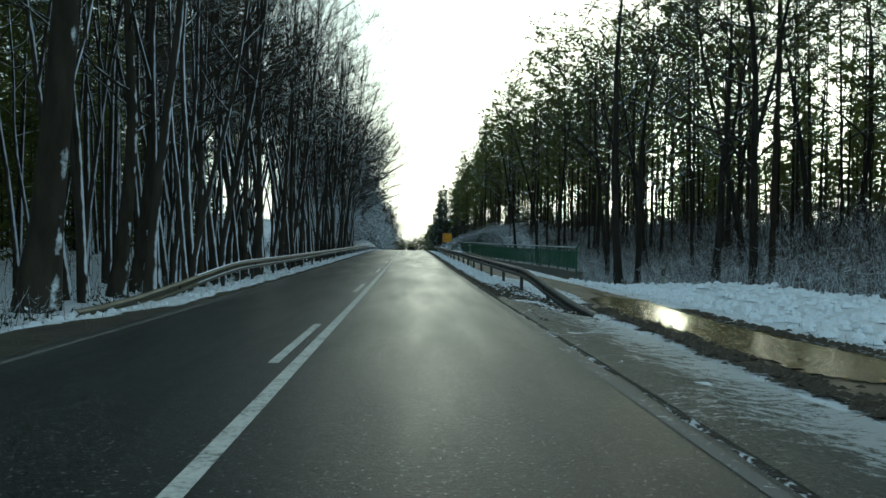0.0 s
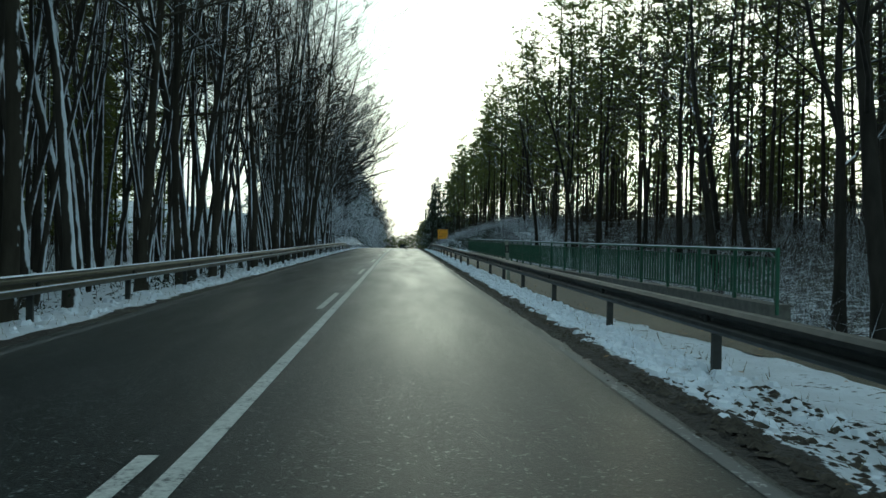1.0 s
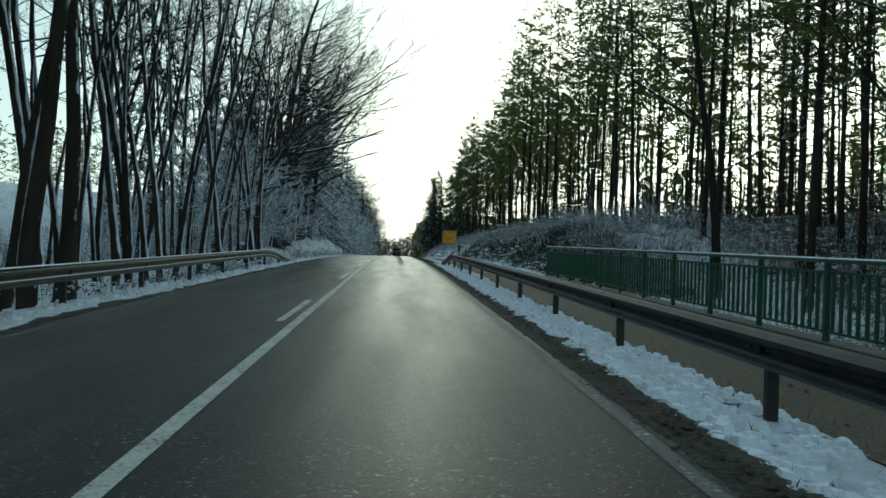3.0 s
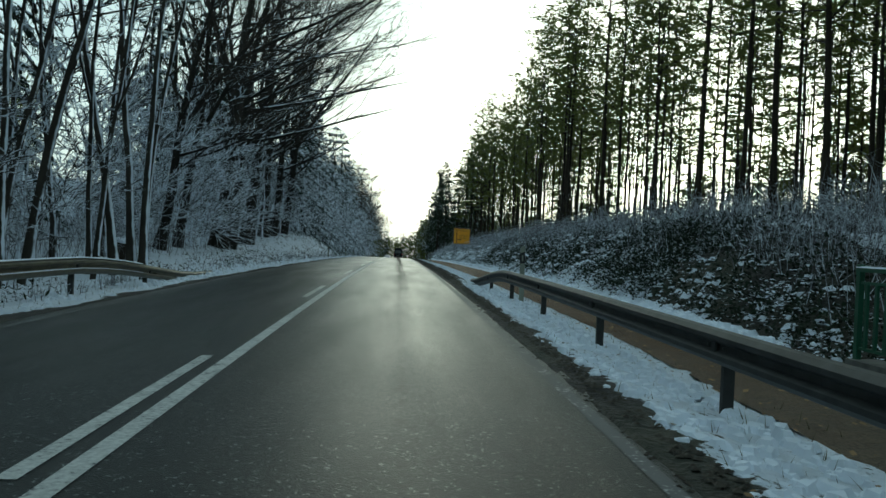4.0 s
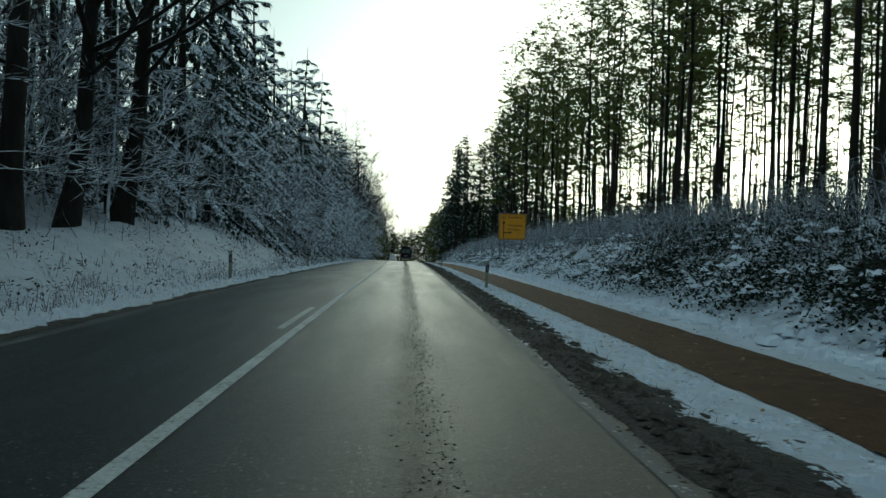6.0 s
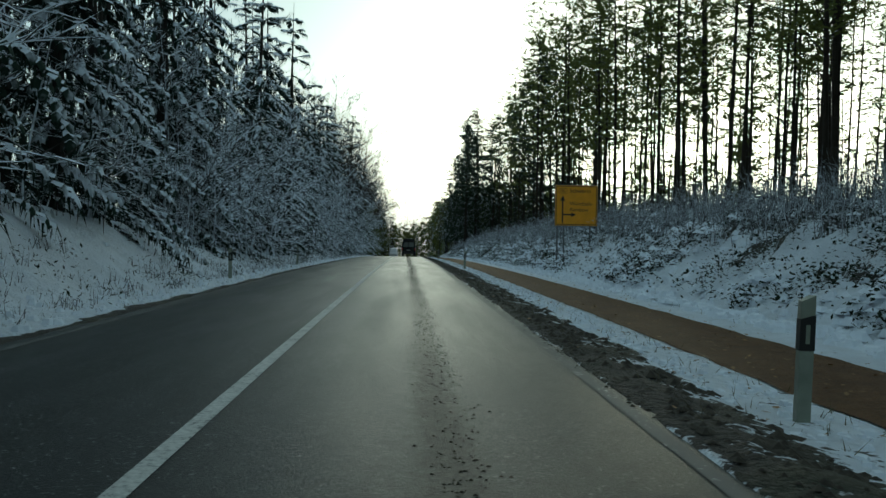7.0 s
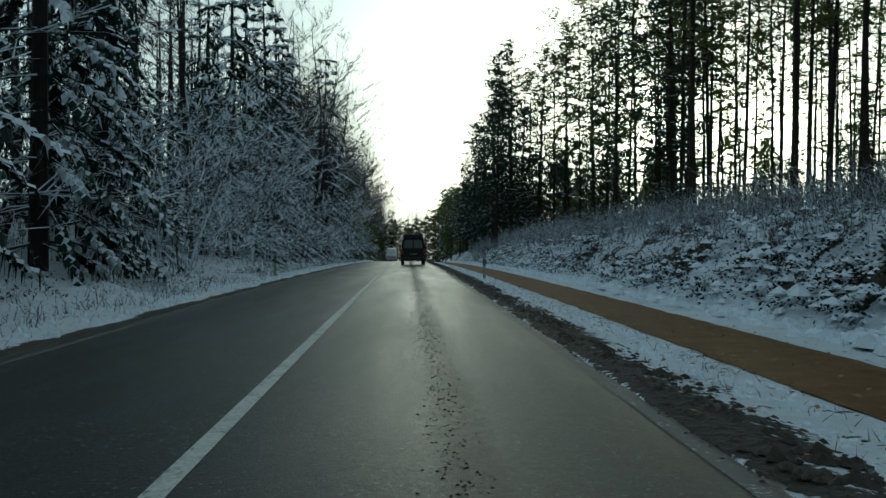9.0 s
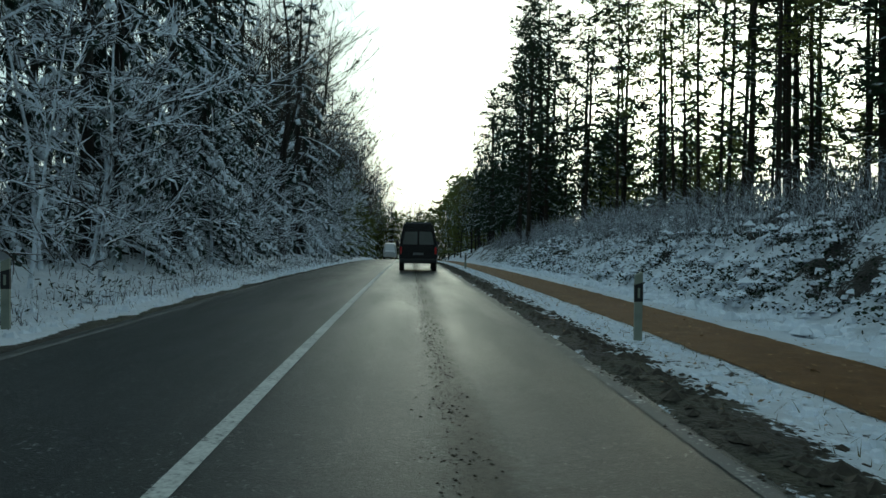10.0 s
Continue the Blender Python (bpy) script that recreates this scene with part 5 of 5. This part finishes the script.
def scatter_snow_lumps():
    """Small heaps of ploughed snow on the verges and the bank."""
    g = Geo()
    r = random.Random(14)

    def heap(x, y, z, s, flat):
        n = 5
        a0 = r.random()
        ring = [Vector((x, y, z)) + Vector((math.cos(a0 + k * 1.2566) * s * r.uniform(0.7, 1.25), math.sin(a0 + k * 1.2566) * s * r.uniform(0.7, 1.25), -0.02)) for k in range(n)]
        top = [Vector((x, y, z + s * flat)) + (q - Vector((x, y, z))) * 0.55 + Vector((0, 0, r.uniform(-0.2, 0.15) * s)) for q in ring]
        for k in range(n):
            g.face(ring[k], ring[(k + 1) % n], top[(k + 1) % n], top[k])
        g.face(*top)

    for _ in range(9000):
        y = r.uniform(8, 290)
        lo = 3.6 if y < 115 else 4.2
        x = r.uniform(lo, 5.0 if y > 115 or y < 48 else 4.5)
        if y > 34 or x > 5.4:
            heap(x, y, ground_z(x, y), r.uniform(0.02, 0.085), r.uniform(0.4, 0.8))
    for _ in range(8000):
        y = r.uniform(110, 300)
        x = 7.4 + abs(r.gauss(0, 1)) * 2.0
        heap(x, y, ground_z(x, y) + 0.15 * fr(x, y, 0.9, 5), r.uniform(0.04, 0.2), r.uniform(0.4, 0.8))
    for _ in range(3500):
        y = r.uniform(8, 290)
        x = -3.75 - abs(r.gauss(0, 1.1)) - 2.2 * step01(32, 21, y)
        heap(x, y, ground_z(x, y), r.uniform(0.03, 0.13), r.uniform(0.4, 0.8))
    for _ in range(3200):
        y = r.uniform(14, 52)
        x = r.uniform(7.9, 17)
        heap(x, y, ground_z(x, y) + 0.03 + (0.16 * fr(x, y, 0.8, 6) + 0.1 * fr(x, y, 1.7, 17) if x > 9.5 else 0), r.uniform(0.04, 0.15), r.uniform(0.5, 0.9))
    for _ in range(4500):
        y = r.uniform(40, 122)
        x = r.uniform(3.72, 4.75)
        heap(x, y, ground_z(x, y) + 0.02, r.uniform(0.035, 0.11), r.uniform(0.4, 0.75))
    tagged(part("snow_lumps", g, M_snow, smooth=True), "small heaps of old snow on the verges", "snow", kind="stuff")


scatter_snow_lumps()

M_leaf = plain("fallen_leaves", (0.26, 0.16, 0.07), 0.8, 0, 0.5, 2)


def scatter_leaves():
    g = Geo()
    r = random.Random(15)
    for _ in range(7000):
        y = r.uniform(15, 290)
        x = path_mid(y) + r.uniform(-1.3, 1.3) * path_half(y) if r.random() < 0.7 else r.uniform(3.5, 5)
        u = (x - path_mid(y)) / path_half(y)
        z = ground_z(x, y) + (0.032 if abs(u) < 1 else 0.02)
        a, s = r.uniform(0, 6.28), r.uniform(0.02, 0.05)
        e, f = Vector((math.cos(a), math.sin(a), r.uniform(-0.1, 0.35))) * s, Vector((-math.sin(a), math.cos(a), r.uniform(-0.2, 0.3))) * s * 0.6
        c = Vector((x, y, z))
        g.face(c - e, c - f, c + e, c + f)
    tagged(part("fallen_leaves", g, M_leaf), "pale fallen leaves strewn on the path", "leaves", kind="stuff")


scatter_leaves()


# ---- vehicles ----
def make_van(x, y, label, paint, turn=0.0):
    slope = math.degrees(math.atan((road_z(y + 1) - road_z(y - 1)) / 2))
    v = thing("van", label, "van", at=pose(x, y, road_z(y), slope if turn == 0 else -slope, 0, turn))
    body = Geo()
    # cross-sections from the tail (y = 0) to the nose: y, half width low, half width high, floor, belt, roof
    secs = [(0.0, 0.93, 0.72, 0.42, 1.25, 2.36), (0.12, 0.96, 0.76, 0.38, 1.27, 2.44), (2.6, 0.97, 0.80, 0.36, 1.27, 2.46), (3.4, 0.96, 0.74, 0.36, 1.25, 2.30),
            (4.1, 0.95, 0.86, 0.36, 1.2, 1.32), (4.85, 0.86, 0.76, 0.36, 0.95, 1.05)]
    rows = []
    for yy, wl, wh, f, b, rf in secs:
        rows.append([(-wl + 0.06, yy, f), (-wl, yy, f + 0.18), (-wl, yy, b), (-wh, yy, rf - 0.16), (-wh + 0.14, yy, rf), (wh - 0.14, yy, rf), (wh, yy, rf - 0.16), (wl, yy, b), (wl, yy, f + 0.18), (wl - 0.06, yy, f)])
    n = 10
    for r_ in rows:
        body.v += r_
    for j in range(len(rows) - 1):
        for k in range(n):
            body.f.append((j * n + k, j * n + (k + 1) % n, (j + 1) * n + (k + 1) % n, (j + 1) * n + k))
    body.f.append(tuple(range(n)))
    body.f.append(tuple(range((len(rows) - 1) * n, len(rows) * n))[::-1])
    part("body", body, paint, v, smooth=False)
    for sx in (-1, 1):
        g = Geo()
        y0 = -0.012
        g.face((sx * 0.05, y0, 1.32), (sx * 0.78, y0, 1.32), (sx * 0.66, y0, 1.95), (sx * 0.05, y0, 1.97))
        part("rear_window", g, M_glass, v, "dark rear window")
        g = Geo()
        g.box((sx * 0.86, -0.01, 1.02), (0.10, 0.05, 0.34), 0, 0.015)
        part("tail_light", g, M_red, v, "red tail light")
        for wy in (0.95, 3.95):
            g = Geo()
            g.tube([(sx * 0.72, wy, 0.32), (sx * 0.94, wy, 0.32)], [0.33, 0.33], 20)
            w = part("wheel", g, M_tyre, v)
            g = Geo()
            g.tube([(sx * 0.93, wy, 0.32), (sx * 0.95, wy, 0.32)], [0.2, 0.19], 12)
            part("rim", g, M_zinc, w)
        g = Geo()
        g.box((sx * 1.08, 3.5, 1.4), (0.16, 0.1, 0.26), 0, 0.03)
        part("wing_mirror", g, M_black, v)
    g = Geo()
    g.box((0, -0.05, 0.5), (1.84, 0.12, 0.22), 0, 0.03)
    part("bumper", g, M_black, v, "black plastic bumper")
    g = Geo()
    g.box((0, -0.02, 0.86), (0.52, 0.015, 0.11), 0, 0.004)
    part("number_plate", g, M_zinc, v, "pale plate with no lettering")
    return v


make_van(1.68, 271.5, "black high-roofed van seen from behind on the road", M_car)
make_van(-1.7, 352.0, "pale silver van coming the other way far off", M_lightcar, 180.0)
